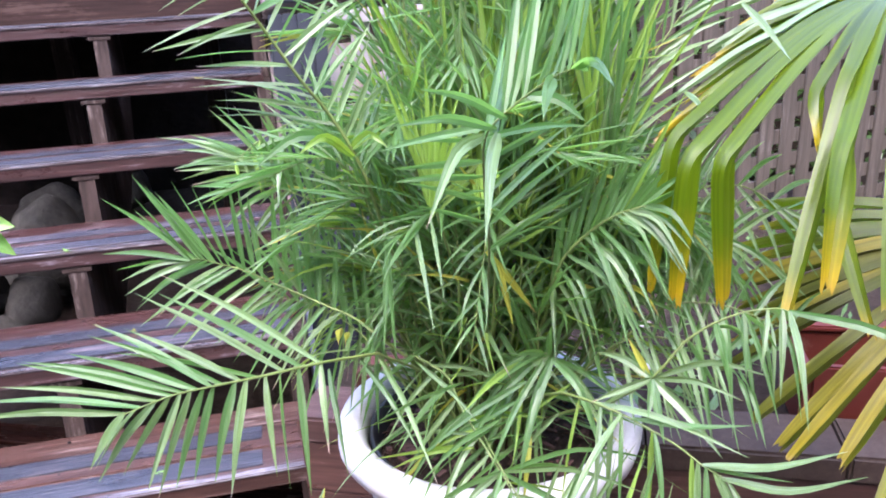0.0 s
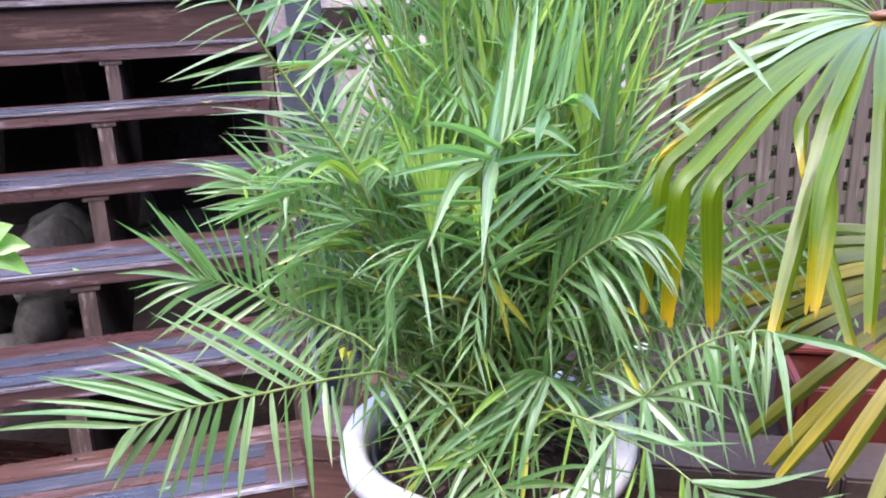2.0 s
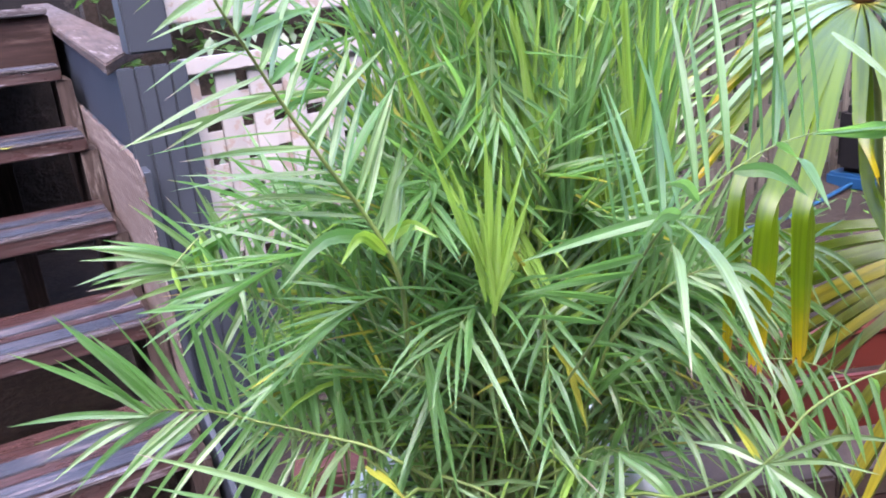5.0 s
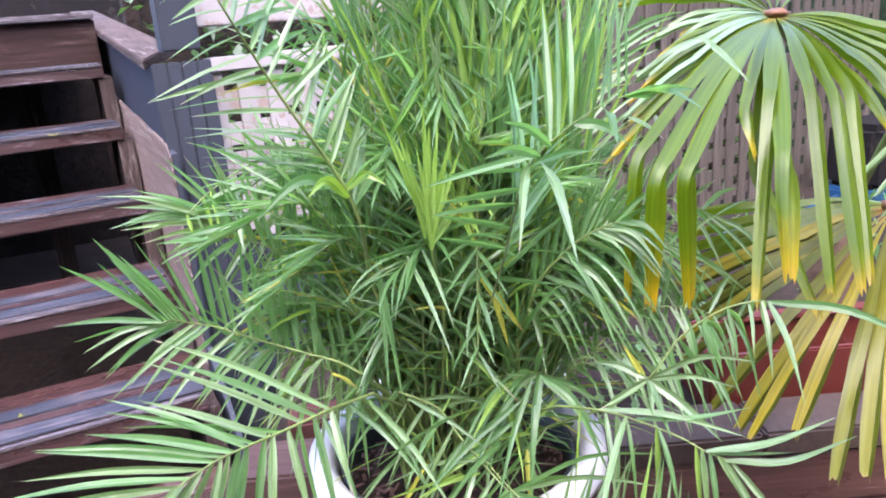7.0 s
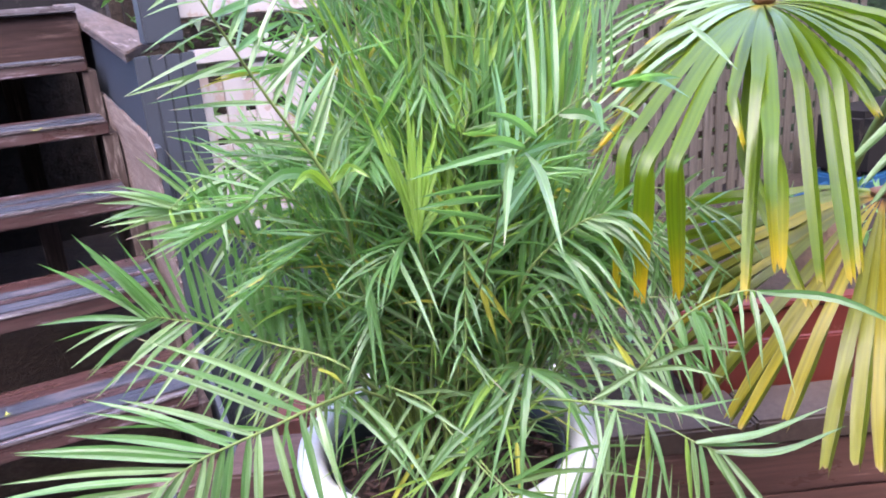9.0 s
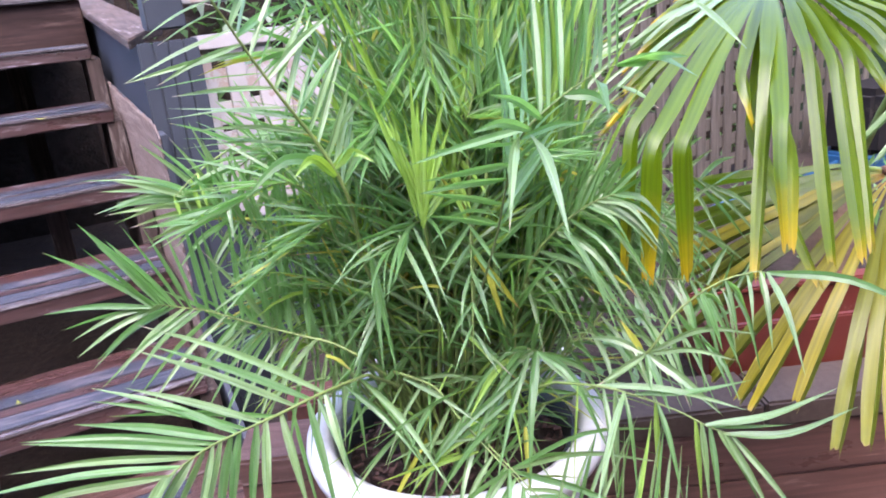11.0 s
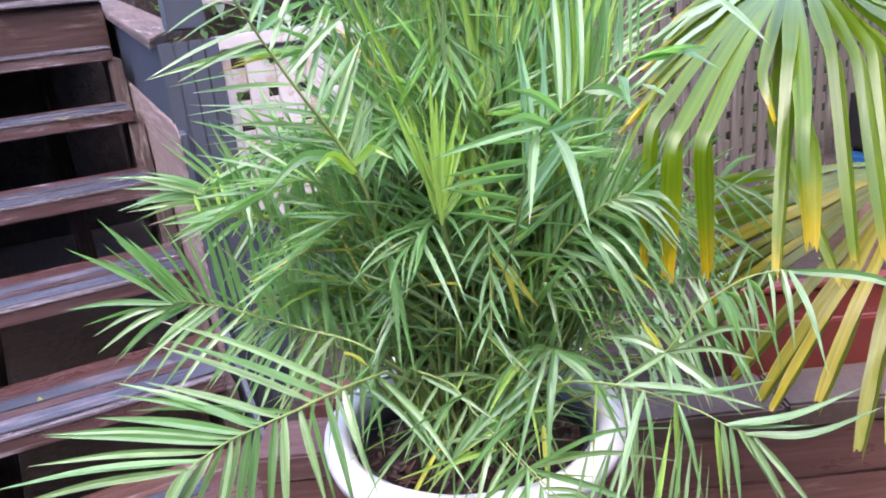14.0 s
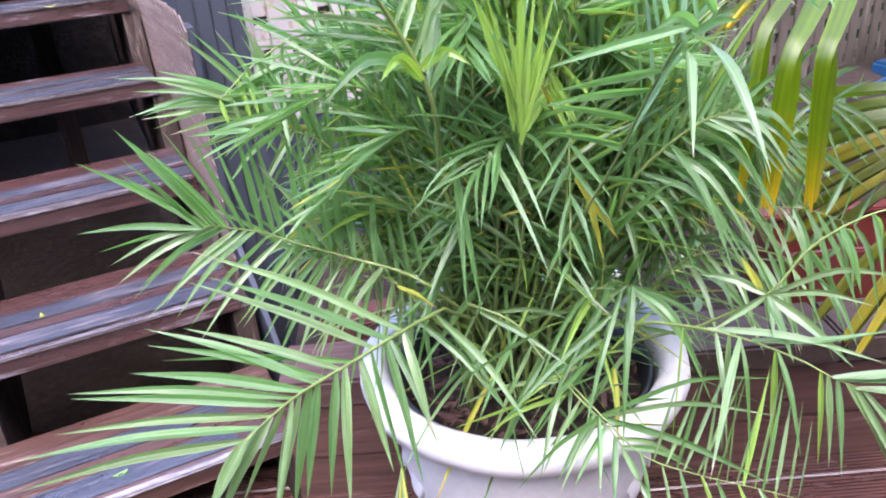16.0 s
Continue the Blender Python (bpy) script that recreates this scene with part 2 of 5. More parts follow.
# paler leaflets; their whitish colour also stands in for sky sheen
M_PALE = leaf("pale_palm_leaflet", (0.09, 0.175, 0.048), (0.17, 0.255, 0.11), (0.4, 0.28, 0.22), (0.26, 0.42, 0.08), 0.42, 1.14, 1.26, 0.32, 0.3, vein_mix=0.95, fine=6.0, coat=0.45, sheen=0.6)
M_YOUNG = leaf("young_leaflet_green", (0.15, 0.28, 0.03), (0.23, 0.35, 0.08), (0.3, 0.36, 0.08), (0.4, 0.62, 0.05), 0.42, 1.2, 1.3, 0.42, vein_mix=0.9, fine=6.0, coat=0.3, sheen=0.3)
M_OLD = leaf("yellow_old_leaflet", (0.36, 0.34, 0.03), (0.3, 0.34, 0.05), (0.34, 0.24, 0.07), (0.5, 0.46, 0.06), 0.45, 1.0, 1.15, coat=0.2)
M_FAN = leaf("fan_leaf_green", (0.047, 0.088, 0.001), (0.08, 0.12, 0.002), (0.46, 0.3, 0.004), (0.25, 0.38, 0.003), 0.34, 1.05, 1.27, 0.4, 0.45, burnt=(0.22, 0.11, 0.05), vein_mix=1.0, fine=8.0, coat=0.3, root=(0.4, 0.3, 0.06), shine=0.28, sheen=0.2, sheen_tone=(0.24, 0.27, 0.04))
M_FANOLD = leaf("fan_leaf_yellow", (0.038, 0.067, 0.003), (0.074, 0.095, 0.007), (0.25, 0.18, 0.006), (0.26, 0.27, 0.012), 0.38, 1.12, 1.5, 0.22, 0.45, 0.75, burnt=(0.3, 0.2, 0.1), vein_mix=0.8, fine=7.0, coat=0.04, root=(0.32, 0.14, 0.03), shine=0.22, sheen=0.15, sheen_tone=(0.26, 0.27, 0.07))
M_SHRUB = leaf("shrub_leaf_green", (0.11, 0.27, 0.04), (0.22, 0.36, 0.1), (0.2, 0.4, 0.05), (0.3, 0.6, 0.06), 0.35, 1.1, 1.2, coat=0.3, sheen=0.5)
# hedge leaf with the shade behind the lattice put into its colour
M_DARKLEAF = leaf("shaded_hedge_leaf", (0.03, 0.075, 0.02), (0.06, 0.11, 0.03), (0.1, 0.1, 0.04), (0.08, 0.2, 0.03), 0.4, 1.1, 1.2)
M_RACHIS = speckled("green_rachis", (0.115, 0.17, 0.04), (0.21, 0.255, 0.075), 60, 0.5, 0.001, 0.2)
M_FIBRE = speckled("brown_fibre", (0.05, 0.03, 0.02), (0.17, 0.11, 0.07), 70, 0.9, 0.006, 0.9)
M_RUST = speckled("orange_brown_leaf_base", (0.08, 0.03, 0.012), (0.24, 0.1, 0.03), 60, 0.6, 0.002, 0.4)


# ---- mesh helpers ----
shade_rng = random.Random(77)


def link_mesh(name, verts, faces, mat, parent=None, label="", uvs=None, smooth=True, shades=None):
    me = bpy.data.meshes.new(name)
    me.from_pydata(verts, [], faces)
    if uvs is not None:
        layer = me.uv_layers.new(name="UVMap")
        idx = np.zeros(len(me.loops), dtype=np.int32)
        me.loops.foreach_get("vertex_index", idx)
        layer.data.foreach_set("uv", np.asarray(uvs, dtype=np.float32)[idx].ravel())
        tone = me.attributes.new("shade", "FLOAT", "POINT")
        tone.data.foreach_set("value", [shade_rng.random()] * len(verts) if shades is None else shades)
    if smooth:
        me.polygons.foreach_set("use_smooth", [True] * len(me.polygons))
    me.materials.append(mat)
    me.update()
    ob = new(name, me)
    ob.parent = parent
    if label:
        tagged(ob, label)
    return ob


def part(name, bm, mat, parent=None, label="", smooth=False):
    me = bpy.data.meshes.new(name)
    bm.normal_update()
    bm.to_mesh(me)
    bm.free()
    me.materials.append(mat)
    if smooth:
        me.polygons.foreach_set("use_smooth", [True] * len(me.polygons))
    ob = new(name, me)
    ob.parent = parent
    if label:
        tagged(ob, label)
    return ob


def thing(name, label, category, place=(0, 0, 0), group="", kind=""):
    ob = new(name)
    ob.location = place
    ob.empty_display_size = 0.05
    return tagged(ob, label, category, group, kind)


def box_bm(x0, x1, y0, y1, z0, z1, bevel=0.003, turn=0.0, about=(0, 0), rough=0.0):
    bm = bmesh.new()
    bmesh.ops.create_cube(bm, size=1)
    for v in bm.verts:
        v.co = Vector(((x0 + x1) / 2 + v.co.x * (x1 - x0), (y0 + y1) / 2 + v.co.y * (y1 - y0), (z0 + z1) / 2 + v.co.z * (z1 - z0)))
    if bevel:
        bmesh.ops.bevel(bm, geom=bm.edges[:], offset=bevel, segments=2, affect="EDGES")
    if rough:
        for v in bm.verts:
            v.co += Vector([rng.uniform(-rough, rough) for _ in range(3)])
    if turn:
        bmesh.ops.rotate(bm, verts=bm.verts, cent=(about[0], about[1], 0), matrix=Matrix.Rotation(turn, 3, "Z"))
    return bm


def prism_bm(outline, x0, x1, bevel=0.002):
    """A board cut from a y-z outline, between two x."""
    bm = bmesh.new()
    a = [bm.verts.new((x0, y, z)) for y, z in outline]
    b = [bm.verts.new((x1, y, z)) for y, z in outline]
    bm.faces.new(a[::-1])
    bm.faces.new(b)
    for i in range(len(a)):
        j = (i + 1) % len(a)
        bm.faces.new((a[i], a[j], b[j], b[i]))
    bmesh.ops.recalc_face_normals(bm, faces=bm.faces)
    if bevel:
        bmesh.ops.bevel(bm, geom=bm.edges[:], offset=bevel, segments=1, affect="EDGES")
    return bm


def spline(points, count):
    """Catmull-Rom through the points, evenly in parameter."""
    p = [Vector(q) for q in points]
    p = [p[0] * 2 - p[1]] + p + [p[-1] * 2 - p[-2]]
    out = []
    spans = len(p) - 3
    for i in range(count):
        u = i / (count - 1) * spans
        k = min(int(u), spans - 1)
        f = u - k
        a, b, c, d = p[k:k + 4]
        out.append(0.5 * (2 * b + (c - a) * f + (2 * a - 5 * b + 4 * c - d) * f * f + (3 * b - a - 3 * c + d) * f ** 3))
    return out


def tube(name, pts, radii, mat, parent=None, label="", sides=6):
    verts, faces = [], []
    for i, p in enumerate(pts):
        t = (pts[min(i + 1, len(pts) - 1)] - pts[max(i - 1, 0)]).normalized()
        u = t.cross(Vector((0.2, 0.3, 1))).normalized()
        w = t.cross(u)
        for k in range(sides):
            a = 2 * math.pi * k / sides
            verts.append(p + (u * math.cos(a) + w * math.sin(a)) * radii[i])
    for i in range(len(pts) - 1):
        for k in range(sides):
            q = (k + 1) % sides
            faces.append((i * sides + k, i * sides + q, (i + 1) * sides + q, (i + 1) * sides + k))
    faces.append(tuple(range(sides))[::-1])
    faces.append(tuple((len(pts) - 1) * sides + k for k in range(sides)))
    return link_mesh(name, verts, faces, mat, parent, label)


def blade_data(path, normal, width, fold=0.35, peak=0.22, roll=0.0, twist=0.0):
    """A folded blade along a path: two halves that meet in a keel, on both its faces."""
    n = len(path)
    verts, uvs, faces = [], [], []
    for i, p in enumerate(path):
        s = i / (n - 1)
        t = (path[min(i + 1, n - 1)] - path[max(i - 1, 0)]).normalized()
        side = t.cross(normal)
        side = side.normalized() if side.length > 1e-5 else Vector((1, 0, 0))
        up = side.cross(t).normalized()
        lean = roll + twist * s
        side, up = side * math.cos(lean) + up * math.sin(lean), up * math.cos(lean) - side * math.sin(lean)
        w = width * (min(1.0, 0.42 + 0.58 * s / peak) - max(0.0, (s - 0.42) / 0.58) ** 1.35)
        h = w * 0.5
        verts += [p - side * h + up * h * fold, p, p, p + side * h + up * h * fold]
        uvs += [(0, s), (0.5, s), (0.5, s), (1, s)]
    for i in range(n - 1):
        a, b = i * 4, i * 4 + 4
        faces += [(a, a + 1, b + 1, b), (a + 2, a + 3, b + 3, b + 2)]
    return verts, faces, uvs


def hang(start, way, length, droop, steps, wander=0.0):
    """A path that leaves in a direction and gives way to its weight; droop: how far it turns downwards."""
    p, d = Vector(start), Vector(way).normalized()
    out = [p.copy()]
    drift = Vector((rng.gauss(0, 1), rng.gauss(0, 1), 0)) * wander
    for i in range(steps):
        s = (i + 0.5) / steps
        d = (d + (Vector((0, 0, -1)) * droop * (0.35 + 1.3 * s) + drift) / steps).normalized()
        p = p + d * (length / steps)
        out.append(p.copy())
    return out


# ---- large structure: deck, ground, stairs, walls ----
ALONG = radians(-26.3)
RISE, GOING = 0.18, 0.30
# where the stairs and all that belongs to them stand beside the deck
SITE = pose(0.0389, 0.0081, -0.0493, 0, 0, -1.504)


def ground():
    size, cells = 60.0, 40
    verts, faces = [], []
    for j in range(cells + 1):
        for i in range(cells + 1):
            x, y = (i / cells - 0.5), (j / cells - 0.5)
            x, y = x * abs(x) * 4 * size, y * abs(y) * 4 * size
            verts.append((x, y, -0.09 + 0.025 * noise.noise((x * 1.3, y * 1.3, 0))))
    for j in range(cells):
        for i in range(cells):
            a = j * (cells + 1) + i
            faces.append((a, a + 1, a + cells + 2, a + cells + 1))
    ob = link_mesh("ground", verts, faces, M_MULCH)
    tagged(ob, "dark damp soil with leaf litter round the deck", "ground", kind="structure")


ground()

deck = thing("deck", "wet red-brown grooved timber decking under the pot", "deck", kind="structure")


def deck_boards():
    """Grooved boards that run along the low sleeper wall."""
    width, length = 0.088, 4.2
    profile = []
    ribs = 9
    for i in range(ribs):
        x = -width / 2 + 0.004 + i * (width - 0.008) / ribs
        w = (width - 0.008) / ribs
        profile += [(x, 0.0), (x + w * 0.55, 0.0), (x + w * 0.6, -0.0025), (x + w * 0.95, -0.0025)]
    profile += [(width / 2 - 0.004, 0.0), (width / 2, -0.003), (width / 2, -0.024), (-width / 2, -0.024), (-width / 2, -0.003)]
    verts, faces = [], []
    k = len(profile)
    for s in (-length / 2, length / 2):
        verts += [(s, y, z) for y, z in profile]
    faces += [(i, (i + 1) % k, k + (i + 1) % k, k + i) for i in range(k)]
    faces += [tuple(range(k))[::-1], tuple(range(k, 2 * k))]
    first = link_mesh("deck_board", verts, faces, M_DECK, deck, smooth=False)
    me = first.data
    for i in range(22):
        ob = first if i == 0 else new("deck_board", me)
        ob.parent = deck
        c = Vector((0.55, -1.62)) + Vector((math.sin(-ALONG), math.cos(ALONG))) * -(i * 0.0935 - 0.14)
        ob.matrix_basis = pose(c.x + 0.4 * (i % 2), c.y - 0.2 * (i % 2), 0, 0, 0, math.degrees(ALONG))


deck_boards()

# low retaining wall of sleepers with a course of pavers on top
wall_low = thing("retaining_wall", "low dark timber sleeper wall capped with grey pavers", "retaining wall", kind="structure")
ORIGIN = Vector((0.045, -1.375))
DIR = Vector((math.cos(ALONG), math.sin(ALONG)))
OUT = Vector((math.sin(ALONG), -math.cos(ALONG)))


def along_wall(name, s0, s1, d0, d1, z0, z1, mat, parent, bevel=0.004, rough=0.0, label=""):
    """A block by its run along the wall, its depth in front of the wall's back, and its height."""
    bm = box_bm(-(s1 - s0) / 2, (s1 - s0) / 2, -(d1 - d0) / 2, (d1 - d0) / 2, -(z1 - z0) / 2, (z1 - z0) / 2, bevel, rough=rough)
    ob = part(name, bm, mat, parent, label)
    c = ORIGIN + DIR * (s0 + s1) / 2 + OUT * (d0 + d1) / 2
    ob.matrix_basis = pose(c.x, c.y, (z0 + z1) / 2, 0, 0, math.degrees(ALONG))
    return ob


along_wall("sleeper", 0.0, 3.4, 0.015, 0.125, -0.02, 0.108, M_SLEEPER, wall_low)
along_wall("sleeper", 0.0, 3.4, 0.012, 0.13, 0.112, 0.238, M_SLEEPER, wall_low)
for i in range(10):
    s = i * 0.36
    along_wall("paver", s, s + 0.355, rng.uniform(-0.004, 0.004), 0.145 + rng.uniform(-0.004, 0.004), 0.24, 0.30 + rng.uniform(-0.003, 0.003),
               M_BLOCK if i == 0 else M_PAVER, wall_low, 0.006)


def bed():
    """Raised soil behind the low wall, rolling a little."""
    verts, faces = [], []
    nx, ny = 40, 22
    for j in range(ny + 1):
        for i in range(nx + 1):
            s, d = i / nx * 3.4, -0.003 - j / ny * 1.9
            c = ORIGIN + DIR * s + OUT * d
            z = 0.235 + 0.03 * noise.noise((c.x * 5, c.y * 5, 1)) + 0.012 * noise.noise((c.x * 19, c.y * 19, 4)) + 0.03 * min(1, j / 5)
            verts.append((c.x, c.y, z))
    for j in range(ny):
        for i in range(nx):
            a = j * (nx + 1) + i
            faces.append((a, a + nx + 1, a + nx + 2, a + 1))
    ob = link_mesh("garden_bed", verts, faces, M_MULCH)
    tagged(ob, "raised garden bed of dark soil behind the low wall", "garden bed", kind="structure")


bed()

# open stairs
stairs = thing("stairs", "wet dark brown open timber stairs with black grit strips", "stairs", (-0.53, 0, 0), kind="structure")
STAIR_X0, STAIR_X1 = -1.07, 0.0


def stair_part(name, bm, mat, label="", smooth=False):
    bmesh.ops.translate(bm, verts=bm.verts, vec=(0.53, 0, 0))
    return part(name, bm, mat, stairs, label, smooth)


def tread(k):
    y, z = -GOING * k, 1.08 - RISE * k
    n = 3
    w = 0.292 / n
    for i in range(n):
        y0 = y + i * w + rng.uniform(0, 0.002)
        end = STAIR_X1 + rng.uniform(-0.006, 0.004) + (0.02 if k == 5 else 0)
        bm = box_bm(STAIR_X0 + rng.uniform(-0.01, 0.01), end, y0, y0 + w - 0.004, z, z + 0.042 + rng.uniform(-0.002, 0.002), 0.004)
        bmesh.ops.translate(bm, verts=bm.verts, vec=(0.53, -y, -z))
        ob = part("tread_board", bm, M_FOOTWORN if k == 5 else M_TREAD, stairs)
        ob.location = (0, y, z)
    bm = box_bm(STAIR_X0, STAIR_X1 - 0.004 + (0.02 if k == 5 else 0), y - 0.004, y + 0.018, z + 0.037, z + 0.0445, 0.003)
    stair_part("nosing", bm, M_NOSE, "pale worn nosing edge with sky sheen in its colour" if k == 0 else "")
    for i, (off, broad) in enumerate(((0.026, 0.062), (0.135, 0.055))):
        x1 = -0.1 if k == 5 else -0.004
        bm = box_bm(STAIR_X0 + 0.05, x1, y + off, y + off + broad, z + 0.041, z + 0.0465, 0.001)
        stair_part("grip_strip", bm, M_GRIT, "black gritty anti-slip strip" if k == 0 and i == 0 else "")


for k in range(6):
    tread(k)
screw_mesh = None
for k in (3, 4, 5):
    for cx in (-0.05, -0.54):
        for i in range(3):
            for dy in (0.03, 0.066):
                if i != 1 and dy < 0.05:
                    continue
                if screw_mesh is None:
                    bm = bmesh.new()
                    bmesh.ops.create_cone(bm, cap_ends=True, segments=8, radius1=0.0045, radius2=0.004, depth=0.003)
                    screw = part("screw", bm, M_LINER, stairs)
                    screw_mesh = screw.data
                else:
                    screw = new("screw", screw_mesh)
                    screw.parent = stairs
                screw.location = (cx + 0.53 + rng.uniform(-0.006, 0.006), -GOING * k + i * 0.0973 + dy, 1.08 - RISE * k + 0.043)


def saw(x0, x1):
    """A notched carriage under the treads."""
    pts = []
    for k in range(0, 6):
        y, z = -GOING * k, 1.079 - RISE * k
        pts += [(y + 0.292, z), (y + 0.012, z)]
    pts += [(-GOING * 5 + 0.012, -0.02), (-GOING * 5 + 0.2, -0.02)]
    for k in (4, 3, 2, 1, 0):
        pts += [(-GOING * k + 0.20, 1.08 - RISE * (k + 2) - 0.03)]
    pts += [(0.292, 0.86)]
    return prism_bm(pts, x0, x1, 0.0)


for x in (-1.06, -0.56, -0.022):
    stair_part("carriage", saw(x, x + 0.045), M_STRINGER)
for k in range(6):
    y, z = -GOING * k, 1.08 - RISE * k
    stair_part("bracket", box_bm(-0.575, -0.50, y + 0.006, y + 0.05, z - 0.016, z - 0.001, 0.002), M_STRINGER)
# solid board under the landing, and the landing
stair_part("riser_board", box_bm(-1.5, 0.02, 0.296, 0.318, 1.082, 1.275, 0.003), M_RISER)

landing = thing("landing", "wet timber landing at the head of the stairs", "landing", (0, 1.4, 0.059), kind="structure")
for i in range(16):
    y0 = 0.27 + i * 0.142
    bm = box_bm(-2.6, 0.02, y0 - 1.4, y0 + 0.137 - 1.4, 1.219, 1.243, 0.004)
    part("landing_board", bm, M_NOSE if i == 0 else M_TREAD, landing)
for i, x in enumerate((-1.5, -0.72, 0.0)):
    part("joist", box_bm(x - 0.022, x + 0.022, -1.08, 1.1, 1.1, 1.217, 0.002), M_STRINGER, landing)
for x in (-0.95, -0.25, -1.5):
    part("landing_post", box_bm(x - 0.045, x + 0.045, -0.15, -0.06, -0.1, 1.217, 0.004), M_STRINGER, landing)

# added surfaces behind the treads, their colour darkened to pass for deep shade
M_VOID = speckled("dark_void_surface", (0.012, 0.009, 0.0075), (0.05, 0.036, 0.03), 9, 0.95, 0.04, 1.0)
void_back = part("void_back", box_bm(-4.2, 2.9, 2.35, 2.45, -0.1, 1.2, 0.01), M_VOID)
tagged(void_back, "dark backing added for the shade under the landing", "wall", kind="structure")
# added near-black sheet that closes the dark view above the landing
wall_upper = part("wall_upper", box_bm(-4.2, 2.9, 2.62, 2.72, -0.1, 1.6, 0.01), M_NEARBLACK)
tagged(wall_upper, "near-black backing added behind the landing", "wall", kind="structure")
void_side = part("void_side", box_bm(-2.75, -2.65, -1.2, 2.34, -0.1, 0.45, 0.01), M_VOID)
tagged(void_side, "low dark bank added beside the space under the landing", "wall", kind="structure")

# side of the stairs: ribbed boards laid with the pitch, charcoal panel, cap
side = thing("stair_side", "charcoal stair side panel above grey grooved boards", "stair side", (0.05, -0.7, 0), kind="structure")


def side_part(name, bm, mat, label=""):
    bmesh.ops.translate(bm, verts=bm.verts, vec=(-0.05, 0.7, 0))
    return part(name, bm, mat, side, label)


def cap_z(y):
    return 1.142 + 0.07 * (y + 0.9)


def teeth_z(y):
    return 0.957 + 0.035 * (y + 0.9)


def grooved_boards():
    """Ribs that follow the pitch of the stairs on an upright face, sawn off under the panel."""
    bm = bmesh.new()
    slope = RISE / GOING
    c = 0.3
    while c < 1.57:
        y_top = min(1.2, (teeth_z(0) - c) / (slope - 0.035) + rng.uniform(-0.012, 0.004))
        if y_top > -1.0:
            h = 0.0135
            vs = [bm.verts.new((x, y, c + slope * y + dz)) for x in (0.0295, 0.0343) for y, dz in ((-1.03, 0), (y_top, 0), (y_top, h), (-1.03, h))]
            for q in ((0, 1, 2, 3), (7, 6, 5, 4), (0, 4, 5, 1), (3, 2, 6, 7), (1, 5, 6, 2), (0, 3, 7, 4)):
                bm.faces.new([vs[k] for k in q])
        c += 0.0295
    bmesh.ops.recalc_face_normals(bm, faces=bm.faces)
    side_part("grooved_boards", bm, M_GREYWOOD, "weathered grey grooved boards")


grooved_boards()
side_part("backing_board", prism_bm([(1.2, 0.3), (1.2, 1.03), (-1.028, teeth_z(-1.028) - 0.01), (-1.028, 0.0), (-0.4, 0.0)], 0.0345, 0.05), M_CHARCOAL)
side_part("side_panel", prism_bm([(1.9, 1.0), (1.9, cap_z(1.9) - 0.012), (-0.965, cap_z(-0.965) - 0.012), (-0.965, 0.9), (0.3, 0.93)], 0.051, 0.07), M_CHARCOAL)
side_part("skirt_panel", prism_bm([(-1.035, 0.0), (-1.035, 0.45), (-1.33, 0.27), (-1.33, 0.0)], 0.036, 0.05), M_CHARCOAL)
cap = bmesh.new()
for low in (-0.01, 0.014):
    for x, y in ((0.022, 1.9), (0.145, 1.9), (0.145, -0.64), (0.08, -0.76), (0.022, -0.915)):
        cap.verts.new((x, y, cap_z(y) + low))
cap.verts.ensure_lookup_table()
cap.faces.new([cap.verts[k] for k in (0, 1, 2, 3, 4)])
cap.faces.new([cap.verts[k] for k in (9, 8, 7, 6, 5)])
for k in range(5):
    cap.faces.new([cap.verts[q] for q in (k, k + 5, (k + 1) % 5 + 5, (k + 1) % 5)])
bmesh.ops.recalc_face_normals(cap, faces=cap.faces)
bmesh.ops.bevel(cap, geom=cap.edges[:], offset=0.003, segments=2, affect="EDGES")
side_part("cap_board", cap, M_CAP, "weathered cap board with peeling paint")

pillar = thing("pillar", "charcoal painted boarded pillar beside the stairs", "pillar", (0.102, -0.92, 0), kind="structure")
for i in range(4):
    x = -0.069 + i * 0.0348
    part("pillar_board", box_bm(x, x + 0.0333, -0.05, -0.03, 0.0, 1.145, 0.003), M_CHARCOAL, pillar)
part("pillar_core", box_bm(-0.048, 0.068, -0.031, 0.05, 0.0, 1.12, 0.003), M_CHARCOAL, pillar)
part("upper_post", box_bm(-0.036, 0.052, -0.04, 0.045, 1.17, 2.3, 0.004), M_CHARCOAL, pillar)

for built in (stairs, landing, void_back, wall_upper, void_side, side, pillar):
    built.matrix_basis = SITE @ built.matrix_basis

# lattice fence
FENCE = math.radians(7.0)
FENCE_AT = Vector((0.155, -0.9))


